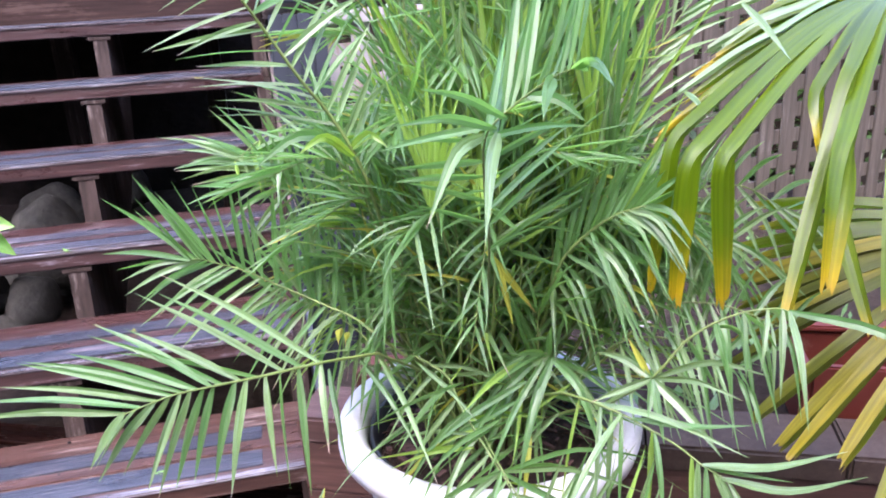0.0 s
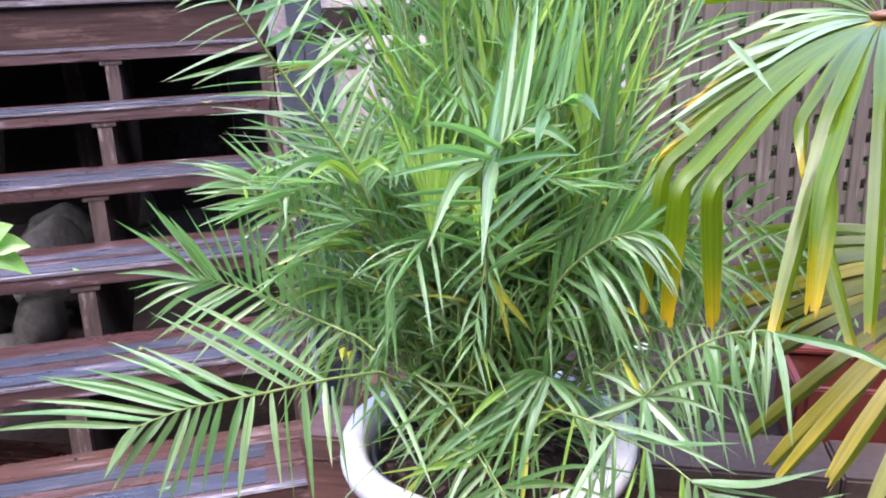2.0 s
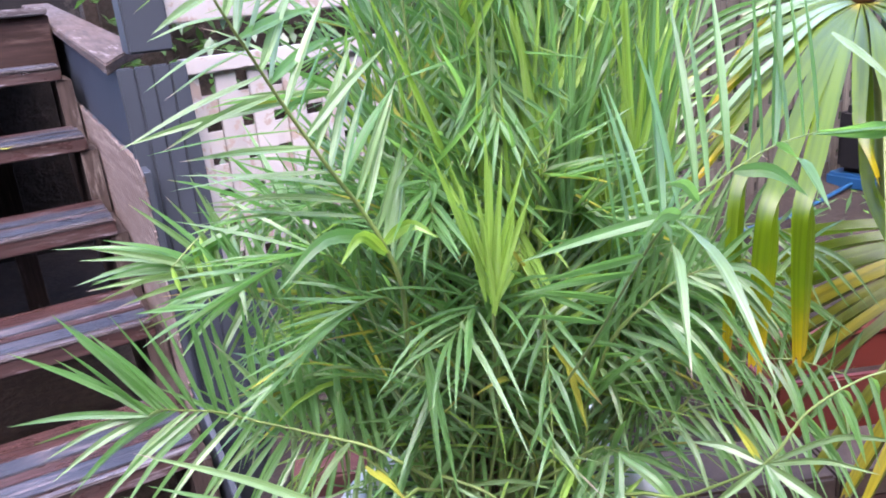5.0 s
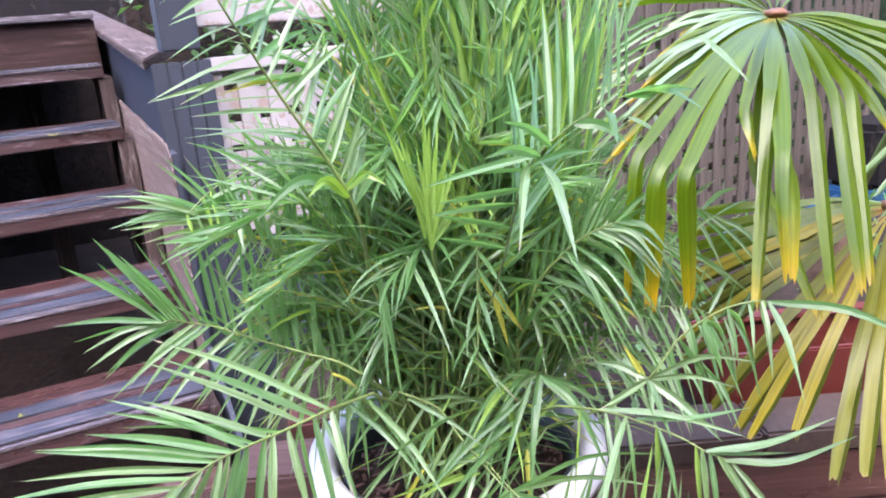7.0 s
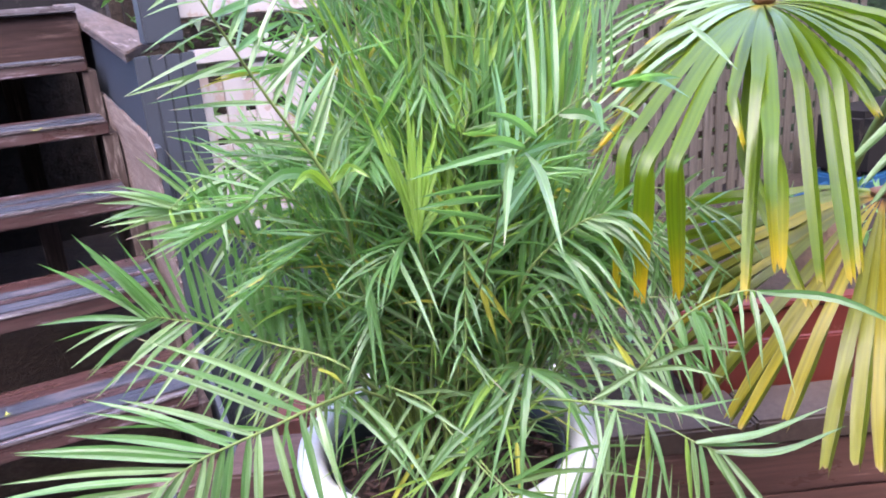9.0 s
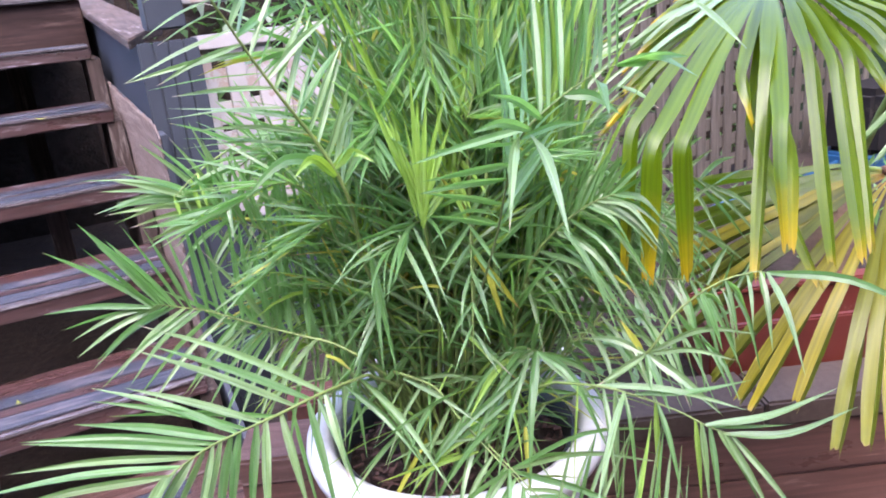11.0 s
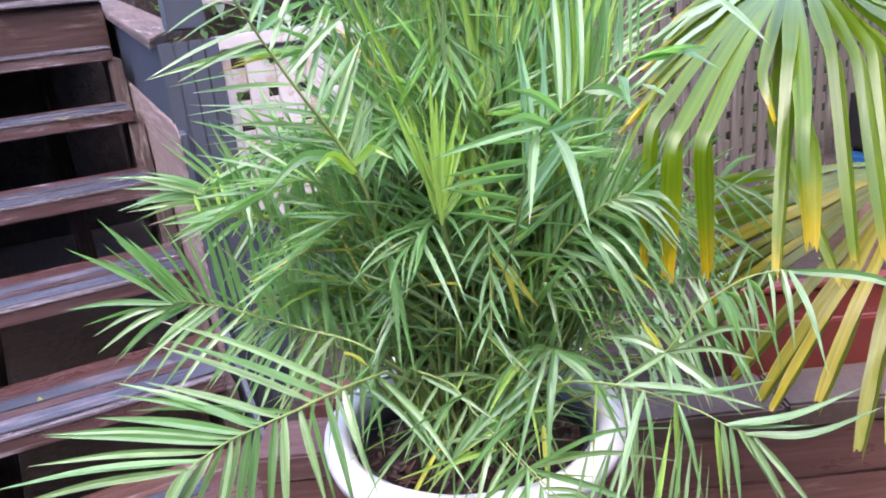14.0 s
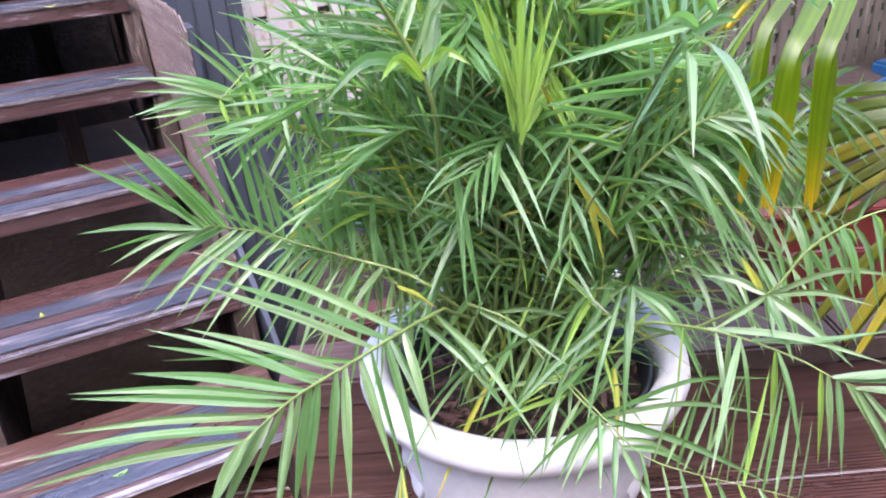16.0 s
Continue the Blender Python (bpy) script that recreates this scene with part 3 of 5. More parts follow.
def lattice(name, s0, s1, z0, z1, mat, label, pitch=0.088, slat=0.055, rise=0.088, cross=0.05):
    fence = thing(name, label, "lattice fence", (FENCE_AT.x, FENCE_AT.y, 0), kind="structure")
    fence.rotation_euler = (0, 0, FENCE)
    n = int((s1 - s0) / pitch)
    up = box_bm(-slat / 2, slat / 2, -0.016, -0.007, z0, z1, 0.0015)
    first = part("slat", up, mat, fence)
    for i in range(n + 1):
        ob = first if i == 0 else new("slat", first.data)
        ob.parent = fence
        ob.location = (s0 + i * pitch + rng.uniform(-0.004, 0.004), rng.uniform(-0.0005, 0.0005), 0)
        ob.rotation_euler = (0, rng.uniform(-0.006, 0.006), 0)
    across = box_bm(0, s1 - s0, -0.006, 0.003, -cross / 2, cross / 2, 0.0015)
    second = part("cross_slat", across, mat, fence)
    for i in range(int((z1 - z0) / rise)):
        ob = second if i == 0 else new("cross_slat", second.data)
        ob.parent = fence
        ob.location = (s0, 0, z0 + 0.05 + i * rise + rng.uniform(-0.003, 0.003))
    part("top_rail", box_bm(s0, s1, -0.03, 0.02, z1 + 0.001, z1 + 0.036, 0.004), mat, fence)
    return fence


white = lattice("lattice_fence", 0.03, 0.95, 0.62, 1.06, M_WHITE, "white painted square lattice with peeling top rail", 0.088, 0.05, 0.078, 0.058)
part("upper_rail", box_bm(-0.005, 1.0, -0.02, 0.02, 1.17, 1.26, 0.004), M_WHITE, white)
brown = lattice("lattice_fence", 1.16, 3.4, 0.1, 1.4, M_LATTICE, "bare grey-brown square timber lattice")
part("fence_post", box_bm(1.02, 1.1, -0.04, 0.04, 0.0, 1.6, 0.005), M_POST, brown)
# charcoal boards added where only dark patches show below the lattice
for i in range(9):
    part("base_board", box_bm(0.005 + i * 0.105, 0.107 + i * 0.105, -0.012, 0.008, 0.0, 0.615, 0.003), M_CHARCOAL, white)

# unseen screens added behind the viewer and to both sides to block low sky
M_SCREEN_BROWN = painted("screen_brown_paint", (0.16, 0.13, 0.11), (0.2, 0.17, 0.15), 0.7, 0.7)
M_SCREEN_GREEN = speckled("screen_green_speckle", (0.01, 0.02, 0.008), (0.05, 0.085, 0.03), 22, 0.8, 0.05, 1.0)
for name, label, dims, mat in (("wall_house", "unseen brown screen added behind the viewer to block low sky", (-6, 6, -6.1, -6.0, -0.1, 4.6), M_SCREEN_BROWN),
                               ("wall_hedge_west", "unseen green screen added at the side to block low sky", (-5.1, -4.6, -5.9, 3.0, -0.1, 3.0), M_SCREEN_GREEN),
                               ("wall_hedge_east", "unseen green screen added at the side to block low sky", (4.6, 5.1, -5.9, 3.0, -0.1, 3.0), M_SCREEN_GREEN)):
    tagged(part(name, box_bm(*dims, 0.02), mat), label, "wall" if "house" in name else "hedge", kind="structure")

# ---- pot and palm ----
POT = Vector((0.299, -1.86, 0.0))
RIM_Z = 0.468


def lathe(name, profile, mat, parent, label="", sides=56, wobble=0.0):
    verts, faces = [], []
    for i, (r, z) in enumerate(profile):
        for k in range(sides):
            a = 2 * math.pi * k / sides
            rr = r + wobble * noise.noise((math.cos(a) * 3, math.sin(a) * 3, z * 9))
            verts.append((rr * math.cos(a), rr * math.sin(a), z))
    for i in range(len(profile) - 1):
        for k in range(sides):
            q = (k + 1) % sides
            faces.append((i * sides + k, i * sides + q, (i + 1) * sides + q, (i + 1) * sides + k))
    return link_mesh(name, verts, faces, mat, parent, label)


pot = thing("planter_pot", "large white rolled-rim garden pot on the deck", "plant pot", POT)
lathe("pot_body", [(0.0, 0.004), (0.15, 0.004), (0.158, 0.012), (0.168, 0.06), (0.184, 0.17), (0.2, 0.27), (0.213, 0.365), (0.22, 0.427)], M_POT, pot, wobble=0.002)
rim_profile = [(0.216, 0.426), (0.244, 0.421), (0.253, 0.427), (0.257, 0.442), (0.255, 0.457), (0.246, 0.465), (0.234, RIM_Z), (0.222, 0.466), (0.213, 0.458), (0.209, 0.442), (0.207, 0.41), (0.203, 0.36)]
lathe("rim", rim_profile, M_POT, pot, wobble=0.0025)
for i in range(16):
    a = 2 * math.pi * i / 16
    bm = bmesh.new()
    bmesh.ops.create_uvsphere(bm, u_segments=8, v_segments=6, radius=0.5)
    for v in bm.verts:
        v.co = Vector((v.co.x * 0.012, v.co.y * 0.05, v.co.z * 0.06))
    ob = part("relief", bm, M_POT, pot, smooth=True)
    ob.matrix_basis = pose(0.2 * math.cos(a), 0.2 * math.sin(a), 0.29, 0, -8, math.degrees(a))
lathe("liner", [(0.199, 0.35), (0.2045, 0.437), (0.201, 0.442), (0.196, 0.44), (0.184, 0.36)], M_LINER, pot, "black plastic inner pot")


def pot_soil():
    verts, faces, rings, sides = [], [], 9, 36
    verts.append((0, 0, RIM_Z - 0.065))
    for j in range(1, rings + 1):
        for k in range(sides):
            a, r = 2 * math.pi * k / sides, 0.194 * j / rings
            x, y = r * math.cos(a), r * math.sin(a)
            verts.append((x, y, RIM_Z - 0.078 + 0.018 * noise.noise((x * 22, y * 22, 0)) + 0.02 * (1 - j / rings)))
    faces += [(0, 1 + k, 1 + (k + 1) % sides) for k in range(sides)]
    for j in range(rings - 1):
        for k in range(sides):
            a, b = 1 + j * sides + k, 1 + j * sides + (k + 1) % sides
            faces.append((a, a + sides, b + sides, b))
    link_mesh("soil", verts, faces, M_SOIL, pot, "dark crumbly potting soil")


pot_soil()

palm = thing("palm", "bushy feather palm with arching wet green fronds in a white pot", "palm", (0.285, -1.895, 0.385))
PALM0 = Vector((0.285, -1.895, 0.385))


LOOSE = {"verts": [], "faces": [], "uvs": [], "shades": [], "slots": []}
LOOSE_MATS = [M_LEAF, M_PALE, M_YOUNG, M_OLD]


def loose(v, f, uv, mat):
    """Add a blade to the one mesh that holds the inner leaflets of the clump."""
    k, tone = len(LOOSE["verts"]), shade_rng.random()
    LOOSE["verts"] += v
    LOOSE["uvs"] += uv
    LOOSE["shades"] += [tone] * len(v)
    LOOSE["faces"] += [tuple(q + k for q in face) for face in f]
    LOOSE["slots"] += [LOOSE_MATS.index(mat)] * len(f)


def frond(points, count, length, width, mat=M_LEAF, start=0.3, droop=0.35, open_base=62, open_tip=22, lift=0.25, radius=0.0036, up=None, yellow=0.0, keep=None, steps=6, pale=0.13, inner=False):
    """A feather leaf: a tapered midrib through the points, and leaflets on both sides of it."""
    pts = spline([Vector(p) - PALM0 for p in points], 22)
    rib = tube("frond", pts, [radius * (1 - 0.8 * i / 21) for i in range(22)], M_RACHIS, palm)
    for i in range(count):
        s = start + (1 - start) * (i + 0.5) / count
        for hand_side in (-1, 1):
            u = min(max(s + rng.uniform(-0.008, 0.008), 0), 0.999) * 21
            k = int(u)
            p = pts[k].lerp(pts[k + 1], u - k)
            t = (pts[min(k + 2, 21)] - pts[max(k - 1, 0)]).normalized()
            ref = Vector(up) if up else Vector((0, 0, 1))
            nrm = (ref - t * ref.dot(t))
            nrm = nrm.normalized() if nrm.length > 0.05 else t.orthogonal().normalized()
            sd = t.cross(nrm) * hand_side
            q = (s - start) / (1 - start)
            a = radians(open_base + (open_tip - open_base) * q + rng.gauss(0, 7))
            way = t * math.cos(a) + sd * math.sin(a) + nrm * (lift + rng.uniform(-0.12, 0.12))
            size = length * (0.55 + 0.45 * math.sin(math.pi * min(1, 0.18 + q * 0.9))) * rng.uniform(0.86, 1.1)
            path = hang(p, way, size, droop * rng.uniform(0.4, 1.6), steps, 0.2)
            if keep and not keep(path[-1] + PALM0):
                continue
            v, f, uv = blade_data(path, nrm, width * rng.uniform(0.8, 1.15), rng.uniform(0.35, 0.9), roll=rng.gauss(0, 0.3), twist=rng.gauss(0, 0.55))
            pick = M_OLD if rng.random() < yellow else M_PALE if rng.random() < pale else mat
            if inner:
                loose(v, f, uv, pick)
            else:
                link_mesh("leaflet", v, f, pick, rib, uvs=uv)
    return rib


def near_clear(p):
    return p.y > -2.3 and not (p.y < -2.0 and p.z < 0.68)


def open_mouth(p):
    """Keeps the front of the pot's mouth and the way past the rim free of the inner leaves."""
    return p.y > -2.22 and not (p.y < -1.98 and p.z < 0.66)


B0 = PALM0
lrng = random.Random(41)


def single(start, tip, width, mat, parent, arc=0.06, name="leaflet", face=(-0.3, -1, 0.05), roll=0.0, steps=9, fold=0.45, peak=0.2):
    """One long blade that leaves its midrib, bows a little and ends in its tip."""
    a, b = Vector(start) - PALM0, Vector(tip) - PALM0
    span = (b - a).length
    path = spline([a, a.lerp(b, 0.5) + Vector((0, 0, arc * span)), b], steps)
    v, f, uv = blade_data(path, Vector(face), width, fold, peak, roll=roll, twist=lrng.gauss(0, 0.3))
    return link_mesh(name, v, f, mat, parent, uvs=uv)


def feather(points, sides, radius=0.003, foot=(0.0, 0.0), mat=None):
    """A feather leaf whose midrib runs from the foot through the points. Each side: number of leaflets, first and last place on the
    midrib, width, bow, materials to choose from, the tips of leaflets spread evenly over it (those between take their lines),
    and, where they all face one way, that way."""
    root = B0 + Vector((foot[0], foot[1], 0))
    first = Vector(points[0])
    rise = root.lerp(first, 0.5) + (first - Vector(points[1])) * 0.25 + Vector((0, 0, 0.04))
    body = spline([Vector(p) for p in points], 40)
    stalk = spline([root, rise, first], 12)[:-1]
    whole = [p - PALM0 for p in stalk + body]
    n = len(whole)
    rib = tube("frond", whole, [radius * (1.15 - 0.85 * i / (n - 1)) for i in range(n)], mat or M_RACHIS, palm)

    def on_rib(s):
        u = min(max(s, 0), 0.999) * 39
        k = int(u)
        return body[k].lerp(body[k + 1], u - k)

    for count, s0, s1, width, bow, mats, tips, *facing in sides:
        marks = len(tips)
        offs = [Vector(q) - on_rib(s0 + (s1 - s0) * k / max(1, marks - 1)) for k, q in enumerate(tips)]
        lines = spline(offs, 61) if marks > 1 else offs * 61
        for i in range(count):
            q = i / max(1, count - 1)
            start = on_rib(s0 + (s1 - s0) * q + lrng.uniform(-0.012, 0.012))
            off = lines[round(q * 60)]
            span = off.length
            off = (off + Vector([lrng.gauss(0, 0.075 * span) for _ in range(3)])) * lrng.uniform(0.93, 1.04)
            single(start, start + off, width * lrng.uniform(0.85, 1.12), lrng.choice(mats), rib, bow * lrng.uniform(0.5, 1.5), roll=lrng.gauss(0, 0.45),
                   face=facing[0] if facing else (-0.3, -1, lrng.uniform(-0.55, 0.3)))
    return rib


G, P, Y, O = M_LEAF, M_PALE, M_YOUNG, M_OLD
# broad frond that reaches out low over the bottom step: long leaflets to the stairs, others hang straight down
feather([(0.10, -2.0, 0.672), (0.016, -2.064, 0.704), (-0.056, -2.115, 0.725), (-0.112, -2.157, 0.744), (-0.148, -2.188, 0.757), (-0.19, -2.222, 0.763)],
        [(13, 0.2, 1.0, 0.009, 0.03, (G, G, G, P), [(-0.169, -1.993, 0.805), (-0.164, -2.047, 0.815), (-0.23, -2.048, 0.812), (-0.196, -2.084, 0.801), (-0.254, -2.092, 0.799), (-0.274, -2.096, 0.802), (-0.274, -2.129, 0.793),
                                              (-0.294, -2.146, 0.801), (-0.327, -2.171, 0.775), (-0.348, -2.17, 0.756)], (-0.35, -0.85, 0.4)),
         (14, 0.2, 1.0, 0.0102, 0.06, (G, P, P), [(0.013, -2.136, 0.621), (-0.03, -2.16, 0.585), (-0.039, -2.169, 0.618), (-0.106, -2.182, 0.613), (-0.12, -2.185, 0.629), (-0.154, -2.191, 0.643), (-0.172, -2.21, 0.65),
                                               (-0.192, -2.217, 0.666), (-0.214, -2.225, 0.682), (-0.229, -2.228, 0.695), (-0.243, -2.225, 0.709)])], 0.0024, (-0.03, 0.04))
# thin fronds between them, close to the block
feather([(0.13, -1.93, 0.6), (0.09, -1.9, 0.66), (0.04, -1.88, 0.7), (-0.02, -1.86, 0.72)],
        [(13, 0.1, 1.0, 0.007, 0.06, (P, G, P), [(0.09, -1.95, 0.5), (0.03, -1.94, 0.52), (-0.06, -1.92, 0.58), (-0.13, -1.88, 0.66)]),
         (13, 0.1, 1.0, 0.0075, 0.04, (G, G, P), [(0.12, -1.86, 0.79), (0.06, -1.85, 0.82), (-0.02, -1.84, 0.85), (-0.11, -1.83, 0.8)])], 0.002, (-0.03, 0.04))
feather([(0.15, -1.84, 0.62), (0.12, -1.82, 0.7), (0.08, -1.8, 0.75), (0.02, -1.78, 0.78)],
        [(12, 0.1, 1.0, 0.007, 0.06, (P, G, P), [(0.12, -1.88, 0.56), (0.06, -1.87, 0.58), (-0.06, -1.84, 0.66)]),
         (12, 0.1, 1.0, 0.0075, 0.04, (G, P), [(0.15, -1.78, 0.88), (0.08, -1.77, 0.91), (-0.03, -1.76, 0.88)])], 0.002, (-0.02, 0.06))
# frond above it: dark leaflets stand up from it, pale ones hang below
feather([(0.1, -1.96, 0.688), (0.08, -1.929, 0.699), (0.031, -1.89, 0.717), (-0.023, -1.865, 0.743), (-0.064, -1.858, 0.768), (-0.099, -1.858, 0.784), (-0.123, -1.865, 0.797), (-0.136, -1.879, 0.802)],
        [(19, 0.22, 1.0, 0.0086, 0.04, (G,), [(0.064, -1.87, 0.848), (0.0, -1.848, 0.883), (-0.058, -1.847, 0.901), (-0.144, -1.839, 0.9), (-0.199, -1.839, 0.904), (-0.228, -1.83, 0.871)]),
         (17, 0.2, 1.0, 0.0076, 0.06, (P, G, G), [(-0.02, -1.96, 0.635), (-0.088, -1.926, 0.651), (-0.171, -1.903, 0.693), (-0.208, -1.876, 0.715), (-0.24, -1.848, 0.744), (-0.252, -1.823, 0.795)])], 0.0023, (-0.02, 0.03))
# tall frond with whitish leaflets towards the stairs and upright ones on its other side
tall_frond = feather([(0.133, -1.952, 0.818), (0.11, -2.002, 0.906), (0.089, -2.016, 0.964), (0.065, -2.022, 1.01), (0.034, -2.037, 1.056), (0.002, -2.047, 1.11), (-0.024, -2.065, 1.153), (-0.049, -2.085, 1.193), (-0.066, -2.099, 1.228)],
                     [(16, 0.3, 1.0, 0.0066, 0.03, (P, P, G), [(-0.075, -1.985, 1.01), (-0.098, -1.99, 1.052), (-0.106, -2.02, 1.085), (-0.112, -2.06, 1.108), (-0.095, -2.082, 1.169), (-0.128, -2.133, 1.21)], (-0.2, -0.55, 0.8)),
                      (19, 0.16, 1.0, 0.009, 0.03, (P, P, P, G), [(0.15, -1.985, 1.02), (0.128, -2.0, 1.09), (0.095, -2.01, 1.142), (0.055, -2.02, 1.2), (0.012, -2.045, 1.262), (-0.04, -2.08, 1.325)], (-0.5, -1, 0.45)),
                      (6, 0.2, 0.8, 0.0085, 0.03, (G, P), [(0.19, -1.98, 1.03), (0.124, -1.995, 1.132), (0.05, -2.0, 1.18)])], 0.003, (-0.02, -0.03))
single((0.084, -2.016, 0.972), (-0.034, -2.051, 0.958), 0.0135, G, tall_frond, 0.2)
single((0.09, -2.016, 0.955), (0.02, -2.07, 0.975), 0.012, Y, tall_frond, 0.25)
single((0.088, -2.016, 0.965), (0.128, -2.055, 0.97), 0.012, Y, tall_frond, 0.3)
# short pale frond beside the charcoal pillar, and a yellowed old one over it
feather([(0.114, -1.768, 0.745), (0.066, -1.727, 0.823), (0.029, -1.719, 0.855), (0.005, -1.724, 0.874), (-0.018, -1.73, 0.889)],
                     [(12, 0.45, 1.0, 0.0095, 0.06, (P, P, G), [(-0.02, -1.74, 0.99), (-0.061, -1.726, 0.998), (-0.147, -1.704, 0.941), (-0.158, -1.664, 0.906)], (-0.2, -0.6, 0.7)),
                      (12, 0.35, 1.0, 0.009, 0.08, (P, G), [(-0.001, -1.83, 0.83), (-0.07, -1.79, 0.845), (-0.138, -1.736, 0.867), (-0.15, -1.69, 0.896)]),
                      (7, 0.1, 0.6, 0.0085, 0.05, (P, G), [(0.14, -1.76, 0.9), (0.078, -1.758, 0.943)])], 0.0028, (-0.03, 0.03))
old_frond = feather([(0.2, -1.7, 0.86), (0.127, -1.663, 0.947), (0.065, -1.688, 0.958), (-0.009, -1.728, 0.939), (-0.059, -1.738, 0.907)], [(12, 0.2, 1.0, 0.006, 0.05, (Y, P, P), [(0.09, -1.7, 0.89), (0.02, -1.74, 0.86), (-0.05, -1.75, 0.86)])], 0.003, (0.0, 0.06))
single((0.015, -1.75, 0.93), (-0.005, -1.83, 0.845), 0.011, P, old_frond, 0.05)
# frond that arches towards the viewer: leaflets stand up on it, two long pale ones hang, broad ones end it
arch = feather([(0.245, -2.06, 0.75), (0.215, -2.17, 0.88), (0.19, -2.24, 0.965), (0.18, -2.285, 1.02), (0.2, -2.31, 1.05), (0.223, -2.335, 1.073), (0.235, -2.36, 1.084)],
               [(15, 0.3, 1.0, 0.0088, 0.03, (G, G, G), [(0.25, -2.12, 1.07), (0.24, -2.18, 1.127), (0.262, -2.235, 1.175), (0.281, -2.275, 1.185), (0.285, -2.31, 1.182)], (0.2, -1, -0.25)),
                (8, 0.15, 0.5, 0.008, 0.03, (G, G), [(0.34, -2.1, 0.93), (0.33, -2.2, 1.02)]),
                (6, 0.2, 0.55, 0.0075, 0.02, (G, G), [(0.12, -2.17, 0.93), (0.1, -2.25, 1.01)])], 0.0017, (0.0, 0.02))
single((0.178, -2.284, 1.02), (0.0959, -2.3834, 0.9686), 0.0118, P, arch, 0.16)
single((0.192, -2.282, 1.02), (0.1369, -2.4105, 0.9576), 0.0118, P, arch, 0.12)
single((0.188, -2.29, 1.026), (0.078, -2.362, 1.05), 0.009, G, arch, 0.06)
single((0.195, -2.3, 1.036), (0.1, -2.36, 1.078), 0.008, G, arch, 0.05)
single((0.234, -2.358, 1.083), (0.205, -2.47, 1.098), 0.0105, G, arch, 0.04)
single((0.236, -2.36, 1.084), (0.215, -2.47, 1.082), 0.011, G, arch, 0.08)
single((0.225, -2.337, 1.074), (0.19, -2.4, 1.05), 0.0115, G, arch, 0.1)
single((0.208, -2.318, 1.058), (0.252, -2.345, 1.035), 0.01, G, arch, 0.15)


def spear(base_p, count, long_lo, long_hi, spread, mat, width, lean=(0.0, 0.0)):
    """An unopened young leaf: narrow leaflets that stand together."""
    base_p = Vector(base_p) - PALM0
    rib = tube("frond", spline([Vector((base_p.x * 0.15, base_p.y * 0.15, 0)), Vector((base_p.x * 0.35, base_p.y * 0.3, base_p.z * 0.55)), base_p], 10), [0.0038 - 0.0002 * j for j in range(10)], M_RACHIS, palm)
    for i in range(count):
        a = -spread + 2 * spread * i / (count - 1)
        start = base_p + Vector((rng.uniform(-0.006, 0.006), rng.uniform(-0.01, 0.01), rng.uniform(-0.02, 0.03)))
        path = hang(start, Vector((0.9 * math.sin(a) + lean[0], -0.4 * math.sin(a) + lean[1] + rng.uniform(-0.08, 0.08), 1)), rng.uniform(long_lo, long_hi), 0.05, 6, 0.05)
        v, f, uv = blade_data(path, Vector((-0.3, -1, 0.2)), width * rng.uniform(0.8, 1.2), 0.5)
        link_mesh("leaflet", v, f, mat, rib, uvs=uv)


spear((0.177, -2.065, 0.9), 19, 0.1, 0.16, 0.36, M_YOUNG, 0.0062)
spear((0.3, -2.03, 0.93), 14, 0.2, 0.32, 0.28, M_LEAF, 0.008, (0.04, 0.0))
spear((0.24, -1.98, 0.93), 14, 0.2, 0.3, 0.3, M_PALE, 0.0065)
# young frond that stands up in the heart of the clump, long leaflets along both sides
feather([(0.286, -1.993, 0.822), (0.276, -2.017, 0.933), (0.275, -2.024, 1.009), (0.302, -2.018, 1.091), (0.333, -2.011, 1.184)],
        [(13, 0.2, 1.0, 0.0095, 0.02, (Y, P, Y), [(0.2, -1.985, 1.08), (0.23, -1.985, 1.17), (0.29, -1.99, 1.24), (0.327, -1.996, 1.278)], (-0.3, -1, 0.5)),
         (13, 0.2, 1.0, 0.0095, 0.02, (Y, G, Y), [(0.37, -2.03, 1.08), (0.4, -2.03, 1.15), (0.394, -2.025, 1.22), (0.376, -1.998, 1.276)], (-0.3, -1, 0.4))], 0.0034, (0.02, -0.02))
feather([(0.34, -1.93, 0.8), (0.37, -1.93, 0.95), (0.395, -1.94, 1.06), (0.42, -1.945, 1.17)],
        [(14, 0.1, 1.0, 0.009, 0.02, (Y, Y, P), [(0.3, -1.92, 1.05), (0.34, -1.92, 1.15), (0.39, -1.93, 1.3)], (-0.3, -1, 0.4)),
         (14, 0.1, 1.0, 0.0085, 0.02, (Y, G), [(0.47, -1.96, 1.02), (0.51, -1.96, 1.12), (0.48, -1.95, 1.28)])], 0.0034, (0.04, 0.0))
young = feather([(0.25, -1.98, 0.8), (0.262, -2.01, 0.92), (0.275, -2.03, 1.0), (0.3, -2.03, 1.06)],
                [(16, 0.4, 1.0, 0.0085, 0.02, (Y, Y, P), [(0.235, -1.95, 1.1), (0.262, -1.945, 1.17), (0.288, -1.95, 1.2), (0.31, -1.965, 1.2), (0.335, -1.98, 1.16)], (-0.3, -1, 0.6)),
                 (9, 0.3, 1.0, 0.008, 0.02, (P, Y), [(0.24, -1.97, 1.07), (0.25, -1.96, 1.14), (0.28, -1.97, 1.22)], (-0.4, -1, 0.7))], 0.0026, (0.02, 0.02))
